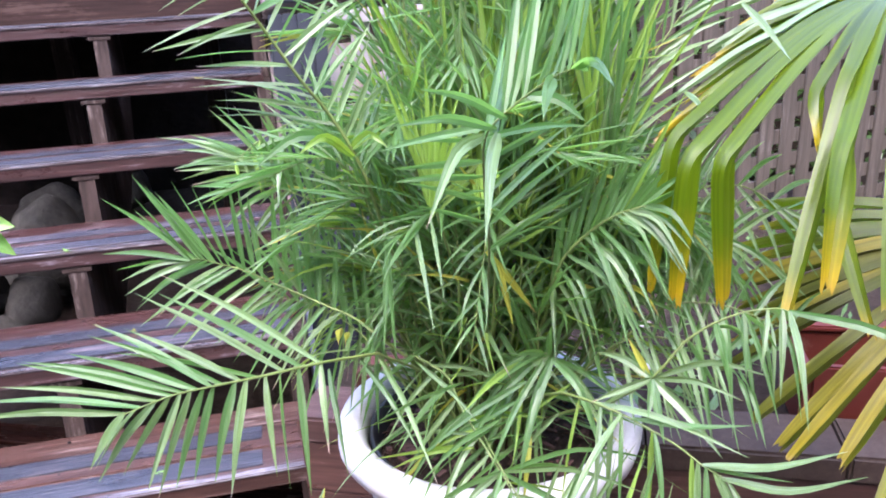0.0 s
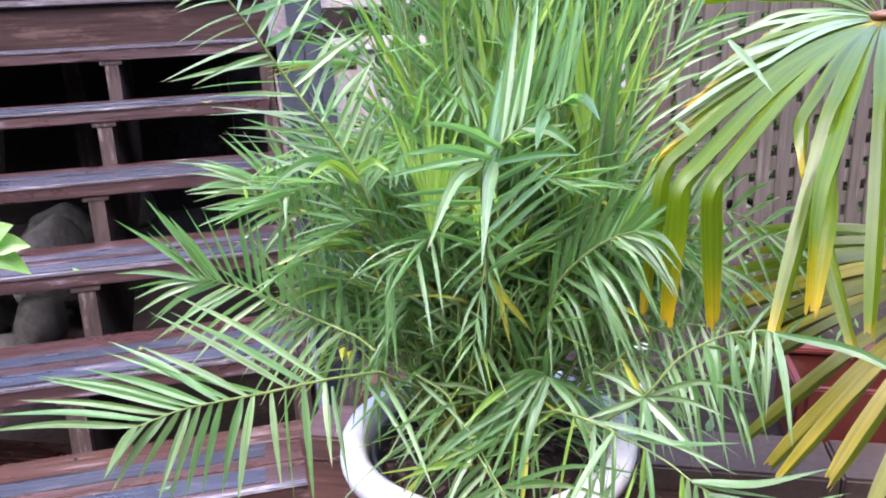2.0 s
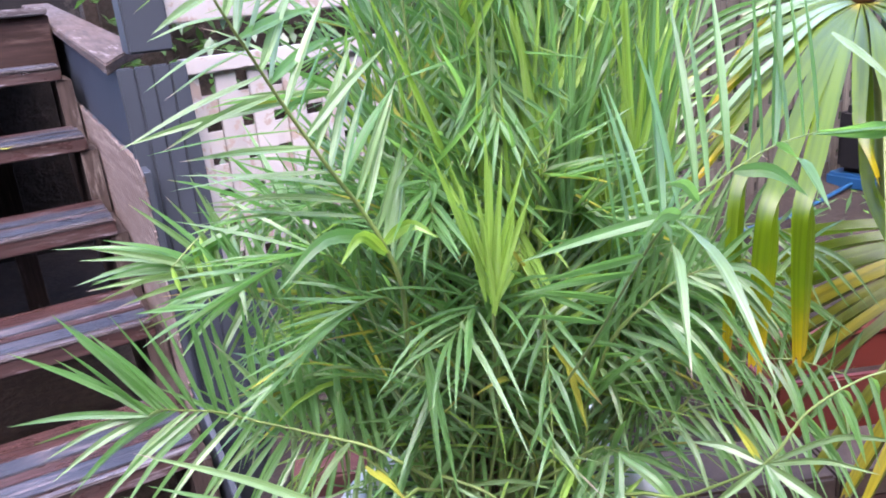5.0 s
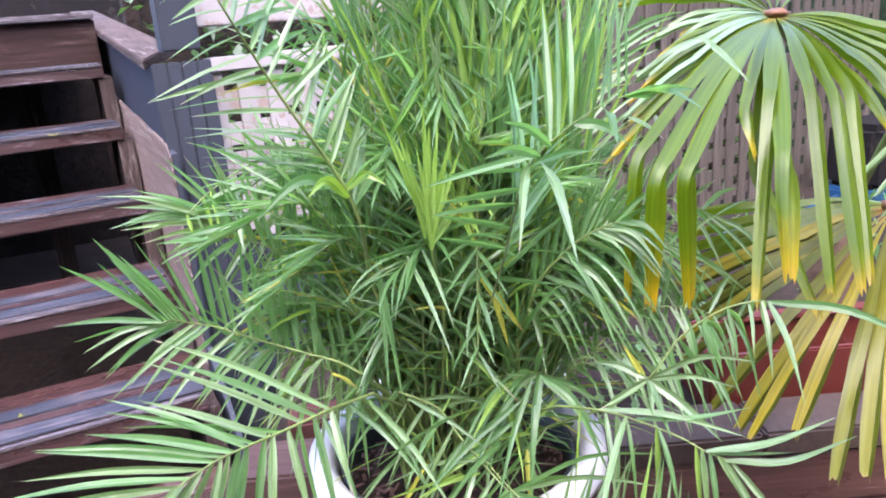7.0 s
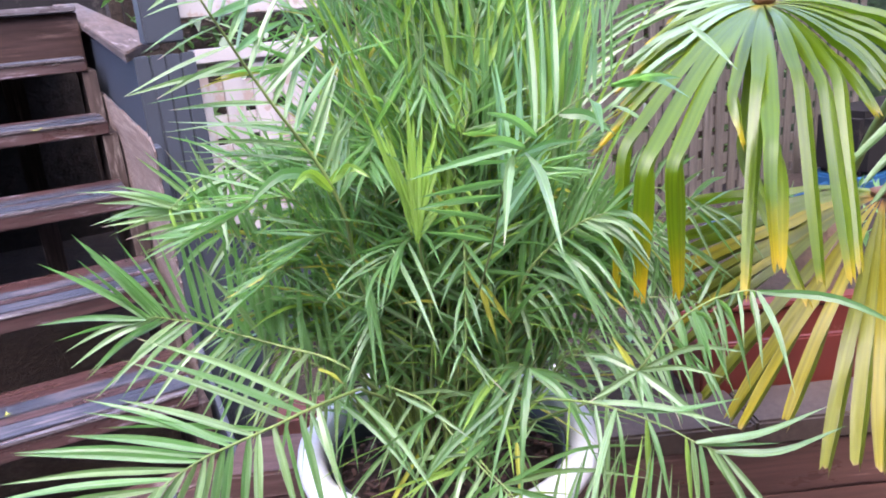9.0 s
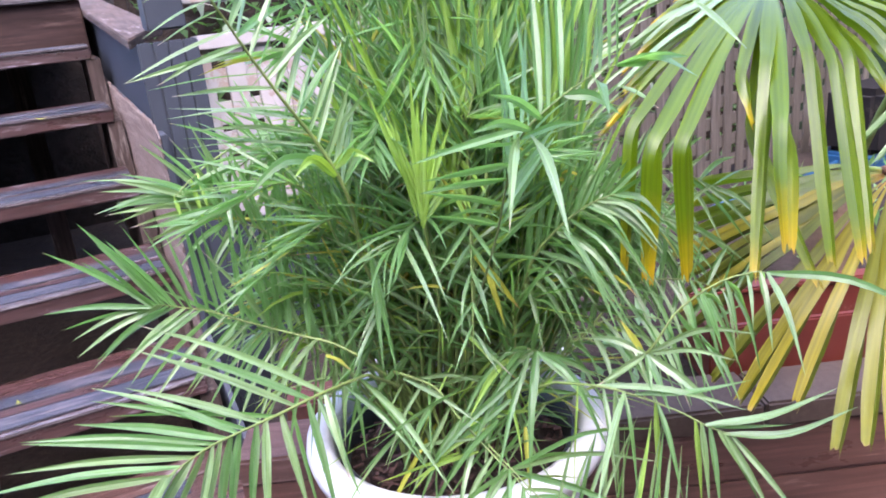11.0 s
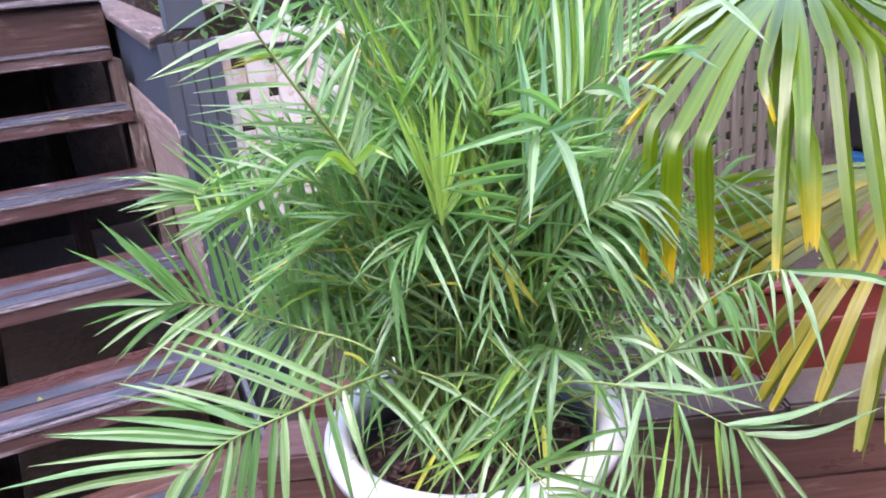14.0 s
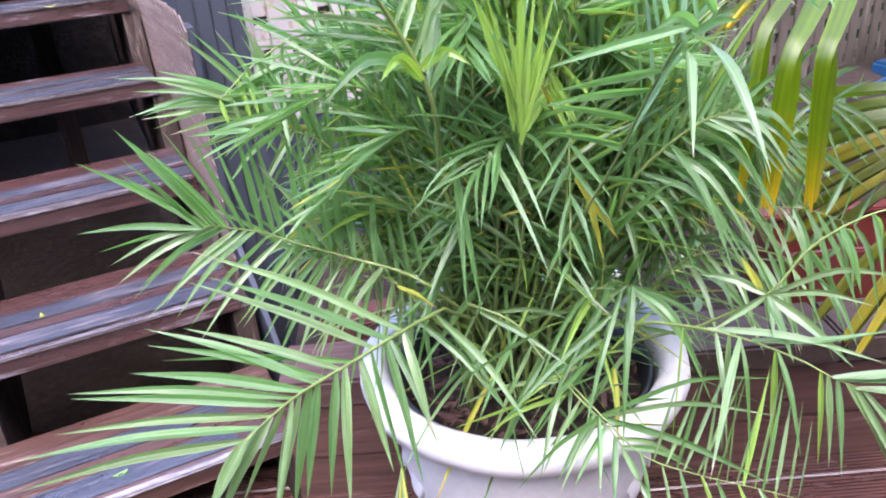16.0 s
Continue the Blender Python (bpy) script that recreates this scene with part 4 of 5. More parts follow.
# pale fronds that lean out in front of the lattice
feather([(0.413, -2.0, 0.82), (0.46, -1.985, 0.944), (0.525, -1.97, 1.042), (0.6, -1.955, 1.126)],
        [(13, 0.2, 1.0, 0.0078, 0.03, (P, G, G), [(0.43, -1.95, 1.08), (0.48, -1.94, 1.16), (0.56, -1.94, 1.22), (0.68, -1.95, 1.24)]),
         (11, 0.2, 0.95, 0.0078, 0.05, (P, G, G), [(0.58, -2.0, 1.0), (0.62, -1.99, 1.07), (0.7, -1.98, 1.15)])], 0.0024, (0.06, 0.04))
feather([(0.4, -1.95, 0.85), (0.44, -1.94, 0.97), (0.49, -1.935, 1.08), (0.56, -1.93, 1.16)],
        [(12, 0.2, 1.0, 0.0075, 0.03, (P, G, Y), [(0.4, -1.92, 1.1), (0.45, -1.92, 1.19), (0.57, -1.92, 1.28)]),
         (10, 0.2, 1.0, 0.0075, 0.03, (P, G, G), [(0.55, -1.95, 1.02), (0.6, -1.94, 1.13), (0.65, -1.93, 1.22)])], 0.0024, (0.05, 0.05))
feather([(0.43, -2.0, 0.72), (0.5, -2.01, 0.79), (0.56, -2.03, 0.805), (0.606, -2.06, 0.79)],
        [(11, 0.1, 1.0, 0.0085, 0.08, (P, P, G), [(0.5, -2.0, 0.88), (0.58, -2.03, 0.88), (0.68, -2.07, 0.83)]),
         (11, 0.1, 1.0, 0.008, 0.1, (P, G), [(0.5, -2.1, 0.69), (0.56, -2.12, 0.69), (0.68, -2.14, 0.72)])], 0.0022, (0.06, 0.02))
feather([(0.52, -1.97, 0.76), (0.58, -1.99, 0.84), (0.64, -2.02, 0.855), (0.7, -2.05, 0.82)],
        [(9, 0.1, 1.0, 0.008, 0.08, (P, P, G), [(0.6, -1.98, 0.92), (0.68, -2.01, 0.91), (0.78, -2.06, 0.83)]),
         (9, 0.1, 1.0, 0.0078, 0.1, (P, G), [(0.57, -2.06, 0.73), (0.65, -2.1, 0.73), (0.76, -2.12, 0.75)])], 0.0022, (0.06, 0.05))
# dark spray to the side of the fan palm: leaflets curve over and hang
feather([(0.35, -2.003, 0.693), (0.359, -2.034, 0.779), (0.385, -2.064, 0.829), (0.414, -2.091, 0.86), (0.438, -2.121, 0.877)],
        [(18, 0.12, 1.0, 0.0085, 0.16, (G, P, G), [(0.347, -2.111, 0.653), (0.40, -2.17, 0.68), (0.428, -2.19, 0.72), (0.45, -2.18, 0.79), (0.475, -2.197, 0.834)]),
         (15, 0.15, 1.0, 0.009, 0.06, (G, G), [(0.37, -2.03, 0.9), (0.41, -2.07, 0.935), (0.455, -2.1, 0.94), (0.485, -2.15, 0.91)])], 0.003, (0.03, -0.02))
feather([(0.37, -1.96, 0.72), (0.41, -1.98, 0.81), (0.45, -2.0, 0.85), (0.5, -2.02, 0.86)],
        [(13, 0.15, 1.0, 0.0085, 0.16, (G, P), [(0.41, -2.07, 0.68), (0.46, -2.09, 0.7), (0.55, -2.08, 0.76)]),
         (11, 0.15, 1.0, 0.008, 0.08, (G,), [(0.42, -1.94, 0.96), (0.5, -1.97, 0.98), (0.56, -2.02, 0.92)])], 0.003, (0.05, 0.0))
feather([(0.4, -1.9, 0.7), (0.46, -1.92, 0.78), (0.54, -1.95, 0.8), (0.62, -1.99, 0.77)],
        [(13, 0.1, 1.0, 0.0082, 0.14, (G, P, G), [(0.44, -2.03, 0.62), (0.52, -2.06, 0.62), (0.64, -2.07, 0.66)]),
         (12, 0.1, 1.0, 0.008, 0.1, (G,), [(0.48, -1.84, 0.92), (0.57, -1.88, 0.92), (0.7, -1.96, 0.82)])], 0.0028, (0.06, 0.02))
feather([(0.4, -2.02, 0.6), (0.45, -2.06, 0.66), (0.51, -2.11, 0.67), (0.57, -2.15, 0.64)],
        [(11, 0.1, 1.0, 0.0078, 0.15, (P, G), [(0.41, -2.14, 0.55), (0.47, -2.19, 0.56), (0.56, -2.24, 0.58)]),
         (10, 0.1, 1.0, 0.0078, 0.1, (G,), [(0.5, -1.99, 0.76), (0.57, -2.04, 0.76), (0.66, -2.14, 0.68)])], 0.0026, (0.05, -0.02))
feather([(0.42, -2.04, 0.62), (0.49, -2.08, 0.71), (0.56, -2.12, 0.72), (0.63, -2.16, 0.69)],
        [(14, 0.1, 1.0, 0.008, 0.14, (G, P), [(0.47, -2.16, 0.55), (0.53, -2.19, 0.56), (0.62, -2.22, 0.58)]),
         (11, 0.1, 1.0, 0.008, 0.1, (G, G, P), [(0.5, -2.05, 0.8), (0.58, -2.09, 0.8), (0.7, -2.14, 0.73)])], 0.0022, (0.05, 0.0))
feather([(0.13, -1.82, 0.68), (0.09, -1.8, 0.78), (0.05, -1.79, 0.84), (0.0, -1.79, 0.87)],
        [(12, 0.1, 1.0, 0.0085, 0.08, (G, P), [(0.06, -1.88, 0.7), (0.0, -1.87, 0.74), (-0.08, -1.82, 0.82)]),
         (12, 0.1, 1.0, 0.0085, 0.05, (G,), [(0.14, -1.78, 0.93), (0.07, -1.77, 0.97), (-0.05, -1.77, 0.95)])], 0.0028, (-0.04, 0.02))
# thin frond that arches over the low wall
side_frond = feather([(0.385, -2.14, 0.615), (0.401, -2.216, 0.689), (0.435, -2.237, 0.746), (0.472, -2.267, 0.783), (0.504, -2.292, 0.796), (0.511, -2.307, 0.798)],
                     [(6, 0.4, 1.0, 0.0085, 0.08, (G, G, P), [(0.456, -2.284, 0.685), (0.463, -2.3, 0.717), (0.481, -2.33, 0.726), (0.478, -2.383, 0.681)]),
                      (4, 0.5, 0.9, 0.008, 0.1, (G,), [(0.53, -2.24, 0.72), (0.56, -2.26, 0.73)])], 0.0022, (0.03, -0.03))
single((0.511, -2.307, 0.798), (0.629, -2.44, 0.75), 0.0105, G, side_frond, 0.1)
for tip, width, bow in (((0.446, -2.304, 0.621), 0.012, 0.05), ((0.379, -2.249, 0.655), 0.009, 0.0), ((0.321, -2.214, 0.67), 0.0105, 0.02), ((0.492, -2.313, 0.724), 0.009, 0.15), ((0.335, -2.19, 0.64), 0.009, 0.05),
                        ((0.39, -2.27, 0.63), 0.009, 0.05), ((0.47, -2.3, 0.69), 0.008, 0.1), ((0.36, -2.15, 0.7), 0.01, 0.1)):
    single((0.401, -2.216, 0.689), tip, width, lrng.choice((G, G, P)), side_frond, bow)
single((0.401, -2.21, 0.689), (0.381, -2.19, 0.735), 0.008, O, side_frond, 0.0)
# low frond over the rim, with long pale ends and leaflets that hang from it
rim_frond = feather([(0.325, -2.12, 0.632), (0.338, -2.193, 0.654), (0.367, -2.225, 0.646), (0.405, -2.266, 0.627), (0.425, -2.295, 0.612), (0.443, -2.32, 0.604)],
                    [(5, 0.78, 1.0, 0.0085, 0.05, (P, G, P), [(0.413, -2.325, 0.5), (0.44, -2.36, 0.51), (0.467, -2.407, 0.52)]),
                     (3, 0.3, 0.72, 0.0075, 0.05, (Y, P), [(0.345, -2.235, 0.47), (0.41, -2.3, 0.5)]),
                     (4, 0.1, 0.5, 0.007, 0.12, (Y, P, G), [(0.29, -2.23, 0.5), (0.37, -2.3, 0.52)])], 0.0022, (0.02, 0.0))
for start, tip, width, mat, bow in (((0.338, -2.193, 0.655), (0.461, -2.33, 0.636), 0.0085, P, 0.06), ((0.425, -2.295, 0.612), (0.5194, -2.4049, 0.6808), 0.0105, P, -0.08), ((0.438, -2.315, 0.604), (0.5309, -2.4244, 0.661), 0.0105, P, -0.12),
                                    ((0.37, -2.228, 0.646), (0.465, -2.329, 0.677), 0.009, G, -0.05), ((0.43, -2.3, 0.61), (0.49, -2.37, 0.625), 0.006, G, -0.02), ((0.36, -2.22, 0.65), (0.24, -2.3, 0.56), 0.0085, P, 0.08)):
    single(start, tip, width, mat, rim_frond, bow, face=(-0.4, -0.4, 1))
# frond that bows to the front over the soil
feather([(0.16, -1.95, 0.635), (0.197, -2.001, 0.618), (0.204, -2.049, 0.593), (0.224, -2.099, 0.551), (0.237, -2.138, 0.527), (0.243, -2.165, 0.507)],
        [(10, 0.15, 1.0, 0.0085, 0.08, (P, G), [(0.09, -2.04, 0.53), (0.11, -2.1, 0.5), (0.15, -2.15, 0.48), (0.22, -2.25, 0.47)]),
         (11, 0.1, 1.0, 0.009, 0.1, (G, P, Y), [(0.28, -2.02, 0.62), (0.31, -2.08, 0.58), (0.33, -2.14, 0.53), (0.3, -2.23, 0.48)])], 0.0024, (-0.02, -0.02))
# frond that falls over the front of the rim: yellow-green leaflets stand up from it, broad ones lie along it
low_frond = feather([(0.225, -2.06, 0.565), (0.234, -2.13, 0.54), (0.254, -2.187, 0.506), (0.287, -2.235, 0.498), (0.322, -2.277, 0.495), (0.36, -2.321, 0.49)],
                    [(15, 0.45, 1.0, 0.0058, 0.03, (Y, P, P, G), [(0.315, -2.192, 0.598), (0.363, -2.22, 0.611), (0.379, -2.251, 0.613), (0.392, -2.295, 0.583)]),
                     (9, 0.4, 1.0, 0.006, 0.05, (Y, G, P), [(0.235, -2.232, 0.423), (0.279, -2.276, 0.426), (0.326, -2.332, 0.429), (0.359, -2.359, 0.459)])], 0.0013, (0.0, 0.03))
for tip, width, mat, bow in (((0.369, -2.277, 0.572), 0.009, P, 0.1), ((0.396, -2.254, 0.599), 0.008, G, 0.12), ((0.345, -2.3, 0.5), 0.011, G, 0.06), ((0.185, -2.194, 0.482), 0.008, G, 0.05), ((0.144, -2.171, 0.49), 0.008, P, 0.1), ((0.107, -2.133, 0.481), 0.0085, G, 0.1)):
    single((0.234, -2.13, 0.535), tip, width, mat, low_frond, bow)
# tuft in the middle of the mouth: a few leaflets fall forward from one point, others cross over the soil
tuft = feather([(0.3, -1.99, 0.6), (0.325, -2.04, 0.65), (0.33, -2.075, 0.66)],
               [(7, 0.3, 1.0, 0.0105, 0.12, (G, P, G), [(0.22, -2.05, 0.57), (0.2, -2.1, 0.53), (0.27, -2.17, 0.51)]),
                (5, 0.4, 1.0, 0.0105, 0.16, (G, P), [(0.4, -2.12, 0.62), (0.37, -2.18, 0.53)]),
                (5, 0.3, 1.0, 0.009, 0.08, (G, Y), [(0.2, -2.1, 0.62), (0.34, -2.1, 0.74)])], 0.0026, (0.01, 0.03))
for start, tip, width, mat in (((0.109, -1.956, 0.64), (0.147, -2.134, 0.533), 0.009, P), ((0.082, -1.954, 0.641), (0.139, -2.087, 0.543), 0.009, G), ((0.16, -1.983, 0.638), (0.214, -2.107, 0.598), 0.008, P),
                               ((0.033, -1.981, 0.65), (0.035, -2.093, 0.55), 0.01, G), ((0.121, -1.962, 0.618), (0.145, -2.071, 0.533), 0.007, G), 
                               ((0.287, -2.085, 0.637), (0.118, -2.081, 0.535), 0.0095, G), ((0.27, -2.09, 0.612), (0.158, -2.052, 0.533), 0.0095, G), ((0.206, -2.099, 0.559), (0.086, -2.096, 0.547), 0.008, Y),
                               ((0.327, -2.068, 0.659), (0.233, -2.021, 0.59), 0.011, P), ((0.213, -2.085, 0.569), (0.099, -2.011, 0.531), 0.006, P), ((0.242, -2.098, 0.594), (0.121, -2.138, 0.548), 0.0085, G),
                               ((0.187, -2.079, 0.555), (0.067, -2.062, 0.546), 0.006, Y), ((0.29, -2.09, 0.56), (0.262, -2.135, 0.475), 0.009, O)):
    single(start, tip, width, mat, tuft, lrng.uniform(0.0, 0.1), roll=lrng.gauss(0, 0.4))
for i in range(16):
    start = Vector((lrng.uniform(0.2, 0.36), lrng.uniform(-2.1, -1.98), lrng.uniform(0.56, 0.65)))
    tip = start + Vector((lrng.uniform(-0.17, -0.06), lrng.uniform(-0.07, 0.03), lrng.uniform(-0.1, -0.03)))
    single(start, tip, lrng.uniform(0.005, 0.009), lrng.choice((G, P, Y, G)), tuft, lrng.uniform(0.0, 0.15), roll=lrng.gauss(0, 0.6))
# single blades that catch the light
single((0.158, -2.029, 0.866), (0.1479, -2.157, 0.7645), 0.0062, P, tall_frond, 0.05)
single((0.18, -2.03, 0.87), (0.17, -2.125, 0.79), 0.0052, P, tall_frond, 0.05)
single((0.13, -2.0, 0.84), (0.1, -2.06, 0.69), 0.008, G, tall_frond, 0.1)
single((0.125, -2.0, 0.86), (0.115, -2.07, 0.68), 0.008, G, tall_frond, 0.08)
single((0.241, -2.074, 0.828), (0.308, -2.074, 0.729), 0.0105, O, arch, 0.02)
single((0.255, -2.075, 0.81), (0.27, -2.09, 0.72), 0.008, O, arch, 0.02)
single((0.549, -2.012, 0.996), (0.5203, -2.1184, 0.9777), 0.009, P, arch, 0.03)
single((0.505, -2.191, 1.116), (0.522, -2.257, 1.059), 0.008, P, arch, 0.03)
single((0.058, -1.97, 0.705), (0.039, -2.113, 0.748), 0.011, O, tall_frond, 0.03, fold=0.8)
single((0.066, -1.98, 0.702), (0.05, -2.08, 0.728), 0.008, O, tall_frond, 0.05, fold=0.6)
for tip in ((-0.075, -2.13, 0.4), (-0.06, -2.12, 0.33), (-0.045, -2.14, 0.34), (-0.03, -2.15, 0.39)):
    single((0.005, -2.04, 0.5), tip, 0.0034, lrng.choice((O, P)), tuft, 0.06)

# the body of the clump: arching fronds all round, in three heights
prng = random.Random(21)
TIERS = ((13, 0.30, 0.5, 0.14, 0.22, 0.55), (28, 0.44, 0.72, 0.1, 0.2, 0.2), (19, 0.72, 0.98, 0.05, 0.15, 0.06))
for number, low, tall, near_r, far_r, sag in TIERS:
    for i in range(number):
        az = radians(360 * (i + prng.uniform(0.1, 0.9)) / number)
        high, reach = prng.uniform(low, tall), prng.uniform(near_r, far_r)
        d = Vector((math.cos(az), math.sin(az), 0))
        if d.y < -0.4:
            reach *= 0.65
        root = B0 + Vector((d.x * prng.uniform(0.02, 0.1), abs(d.y) * prng.uniform(0.02, 0.12) + 0.015, 0))
        mid = B0 + d * (0.07 + reach * 0.3) + Vector((0, 0, 0.62 * high))
        top = B0 + d * reach + Vector((0, 0, 0.98 * high))
        turn = Vector((-d.y, d.x, 0)) * prng.uniform(-0.06, 0.06)
        end = B0 + d * reach * 1.7 + turn + Vector((0, 0, high + prng.uniform(-0.12, 0.03) * (1 + sag)))
        mat = M_YOUNG if prng.random() < 0.2 else M_LEAF
        frond([root, mid, top, end], prng.randint(16, 21), prng.uniform(0.12, 0.19), prng.uniform(0.006, 0.0082), mat, start=prng.uniform(0.1, 0.28) if low < 0.4 else prng.uniform(0.25, 0.42), droop=sag * prng.uniform(0.5, 1.4),
              open_base=prng.uniform(38, 62), open_tip=prng.uniform(12, 28), lift=prng.uniform(0.1, 0.6), yellow=0.03, keep=near_clear, steps=5, radius=0.0026, inner=True)
for i in range(9):
    az = radians(prng.uniform(95, 165))
    d = Vector((math.cos(az), math.sin(az), 0))
    high, reach = prng.uniform(0.3, 0.6), prng.uniform(0.14, 0.24)
    frond([B0 + d * 0.05, B0 + d * (0.1 + reach * 0.3) + Vector((0, 0, 0.6 * high)), B0 + d * reach + Vector((0, 0, high)), B0 + d * reach * 1.4 + Vector((0, 0, high - 0.03))], prng.randint(14, 18), prng.uniform(0.13, 0.17), 0.009,
          M_LEAF, start=0.35, droop=prng.uniform(0.2, 0.7), lift=prng.uniform(0.1, 0.4), yellow=0.03, steps=5, radius=0.0038, inner=True)
for i in range(24):
    az = radians(prng.uniform(-55, 60))
    d = Vector((math.cos(az), math.sin(az), 0))
    high, reach = prng.uniform(0.25, 0.5), prng.uniform(0.16, 0.27)
    frond([B0 + Vector((d.x * 0.06, abs(d.y) * 0.06 + 0.02, 0)), B0 + d * (0.08 + reach * 0.3) + Vector((0, 0, 0.65 * high)), B0 + d * reach + Vector((0, 0, high)), B0 + d * reach * 1.4 + Vector((0, 0, high - prng.uniform(0.02, 0.1)))], prng.randint(13, 17), prng.uniform(0.13, 0.18), 0.0078,
          M_LEAF, start=0.3, droop=prng.uniform(0.5, 1.4), lift=prng.uniform(0.0, 0.35), yellow=0.04, keep=open_mouth, steps=6, radius=0.003, inner=True)
for i in range(12):
    az = radians(prng.uniform(-25, 60))
    d = Vector((math.cos(az), math.sin(az), 0))
    high, reach = prng.uniform(0.62, 0.9), prng.uniform(0.14, 0.26)
    frond([B0 + Vector((d.x * 0.06, abs(d.y) * 0.06 + 0.02, 0)), B0 + d * (0.07 + reach * 0.3) + Vector((0, 0, 0.6 * high)), B0 + d * reach + Vector((0, 0, high)), B0 + d * reach * 1.3 + Vector((0, 0, high + 0.08))], prng.randint(12, 16), prng.uniform(0.17, 0.24), 0.0075,
          M_LEAF, start=0.4, droop=prng.uniform(0.0, 0.2), lift=prng.uniform(0.2, 0.6), open_base=32, open_tip=12, yellow=0.03, steps=6, radius=0.003, inner=True)
# loose leaves that cross over the mouth of the pot
for i in range(60):
    if i % 15 == 0:
        q = prng.uniform(0, 2 * math.pi)
        p0 = Vector((math.cos(q), abs(math.sin(q)), 0)) * prng.uniform(0.02, 0.1)
        stalk = tube("frond", spline([p0, p0 * 1.1 + Vector((0, 0, 0.12)), p0 * 1.3 + Vector((0, 0, 0.26))], 8), [0.0026 - 0.00015 * j for j in range(8)], M_FIBRE, palm)
    q = prng.uniform(0, 2 * math.pi)
    out = Vector((math.cos(q), math.sin(q), 0))
    across = Vector((-out.y, out.x, 0)) * prng.choice((-1, 1))
    start = p0 * 1.2 + out * 0.05 + Vector((0, 0, prng.uniform(0.06, 0.3)))
    path = hang(start, out * prng.uniform(0.3, 1) + across * prng.uniform(0.2, 1.0) + Vector((0, 0, prng.uniform(-0.35, 0.35))), prng.uniform(0.18, 0.34), prng.uniform(0.0, 0.5), 8, 0.2)
    v, f, uv = blade_data(path, Vector((0, 0, 1)), prng.uniform(0.005, 0.009), 0.4, roll=prng.gauss(0, 0.5), twist=prng.gauss(0, 0.9))
    pick = prng.random()
    loose(v, f, uv, M_OLD if pick < 0.05 else M_PALE if pick < 0.35 else M_YOUNG if pick < 0.5 else M_LEAF)
# long grass-like leaves that arch over the soil and the rim, and cross each other higher up
LOW = 96
for i in range(620):
    az = prng.uniform(0, 2 * math.pi)
    if i % 16 == 0:
        q = prng.uniform(0, 2 * math.pi)
        p0 = Vector((math.cos(q), abs(math.sin(q)) + 0.1, 0)) * prng.uniform(0.0, 0.1)
        tall = prng.uniform(0.25, 0.45) if i < LOW else prng.uniform(0.42, 0.74)
        stalk = tube("frond", spline([p0, p0 * 1.2 + Vector((0, 0, tall * 0.5)), p0 * 1.6 + Vector((0, 0, tall))], 8), [0.0026 - 0.00015 * j for j in range(8)], M_FIBRE if i % 32 else M_RACHIS, palm)
    d = Vector((math.cos(az), math.sin(az), 0))
    rise = prng.uniform(0.05 if i < LOW else 0.3 * tall, tall)
    start = p0 * (1 + 0.6 * rise / tall) + Vector((0, 0, rise))
    way = d * prng.uniform(0.6, 1.0) + Vector((-d.y, d.x, 0)) * prng.gauss(0, 0.5) + Vector((0, 0, prng.uniform(-0.1, 0.7) if i < LOW else prng.uniform(0.2, 1.3)))
    path = hang(start, way, prng.uniform(0.18, 0.32), prng.uniform(0.05, 0.8) if i < LOW else prng.uniform(0.0, 0.7), 9, 0.25)
    tip = path[-1] + PALM0
    if tip.y < (-2.2 if i < LOW else -2.26) or tip.x < -0.1 or (i >= LOW and not open_mouth(tip)):
        continue
    v, f, uv = blade_data(path, Vector((0, 0, 1)), prng.uniform(0.005, 0.009), 0.4, roll=prng.gauss(0, 0.4), twist=prng.gauss(0, 1.0))
    pick = prng.random()
    loose(v, f, uv, M_OLD if pick < 0.03 else M_YOUNG if pick < 0.3 else M_PALE if pick < 0.42 else M_LEAF)
# tall upright leaflets in the heart of the clump
for i in range(216):
    if i % 12 == 0:
        p0 = Vector((prng.uniform(-0.1, 0.2), prng.uniform(-0.17, 0.06), 0))
        tall = prng.uniform(0.5, 0.68)
        stalk = tube("frond", spline([Vector((p0.x * 0.4, abs(p0.y) * 0.4 + 0.02, 0)), p0 * 0.7 + Vector((0, 0, tall * 0.5)), p0 + Vector((0, 0, tall))], 8), [0.0026 - 0.00015 * j for j in range(8)], M_RACHIS, palm)
    start = p0 * prng.uniform(0.8, 1.05) + Vector((0, 0, tall * prng.uniform(0.7, 1.0)))
    path = hang(start, Vector((prng.gauss(0, 0.2), prng.gauss(0, 0.16), 1)), prng.uniform(0.22, 0.42), 0.12, 8, 0.1)
    v, f, uv = blade_data(path, Vector((-0.3, -1, 0.2)), prng.uniform(0.006, 0.009), 0.5, roll=prng.gauss(0, 0.5), twist=prng.gauss(0, 0.6))
    loose(v, f, uv, M_YOUNG if prng.random() < 0.65 else M_PALE if prng.random() < 0.4 else M_LEAF)

inner_leaves = link_mesh("foliage", LOOSE["verts"], LOOSE["faces"], M_LEAF, palm, uvs=LOOSE["uvs"], shades=LOOSE["shades"])
for m in LOOSE_MATS[1:]:
    inner_leaves.data.materials.append(m)
inner_leaves.data.polygons.foreach_set("material_index", LOOSE["slots"])
tagged(inner_leaves, "mass of narrow green leaflets inside the clump", kind="stuff")

# ---- fan palm ----
fan_palm = thing("fan_palm", "fan palm with drooping yellow-tipped pleated leaves behind the low wall", "fan palm", (1.45, -1.75, 0.24))
FAN0 = Vector((1.45, -1.75, 0.24))
frng = random.Random(5)


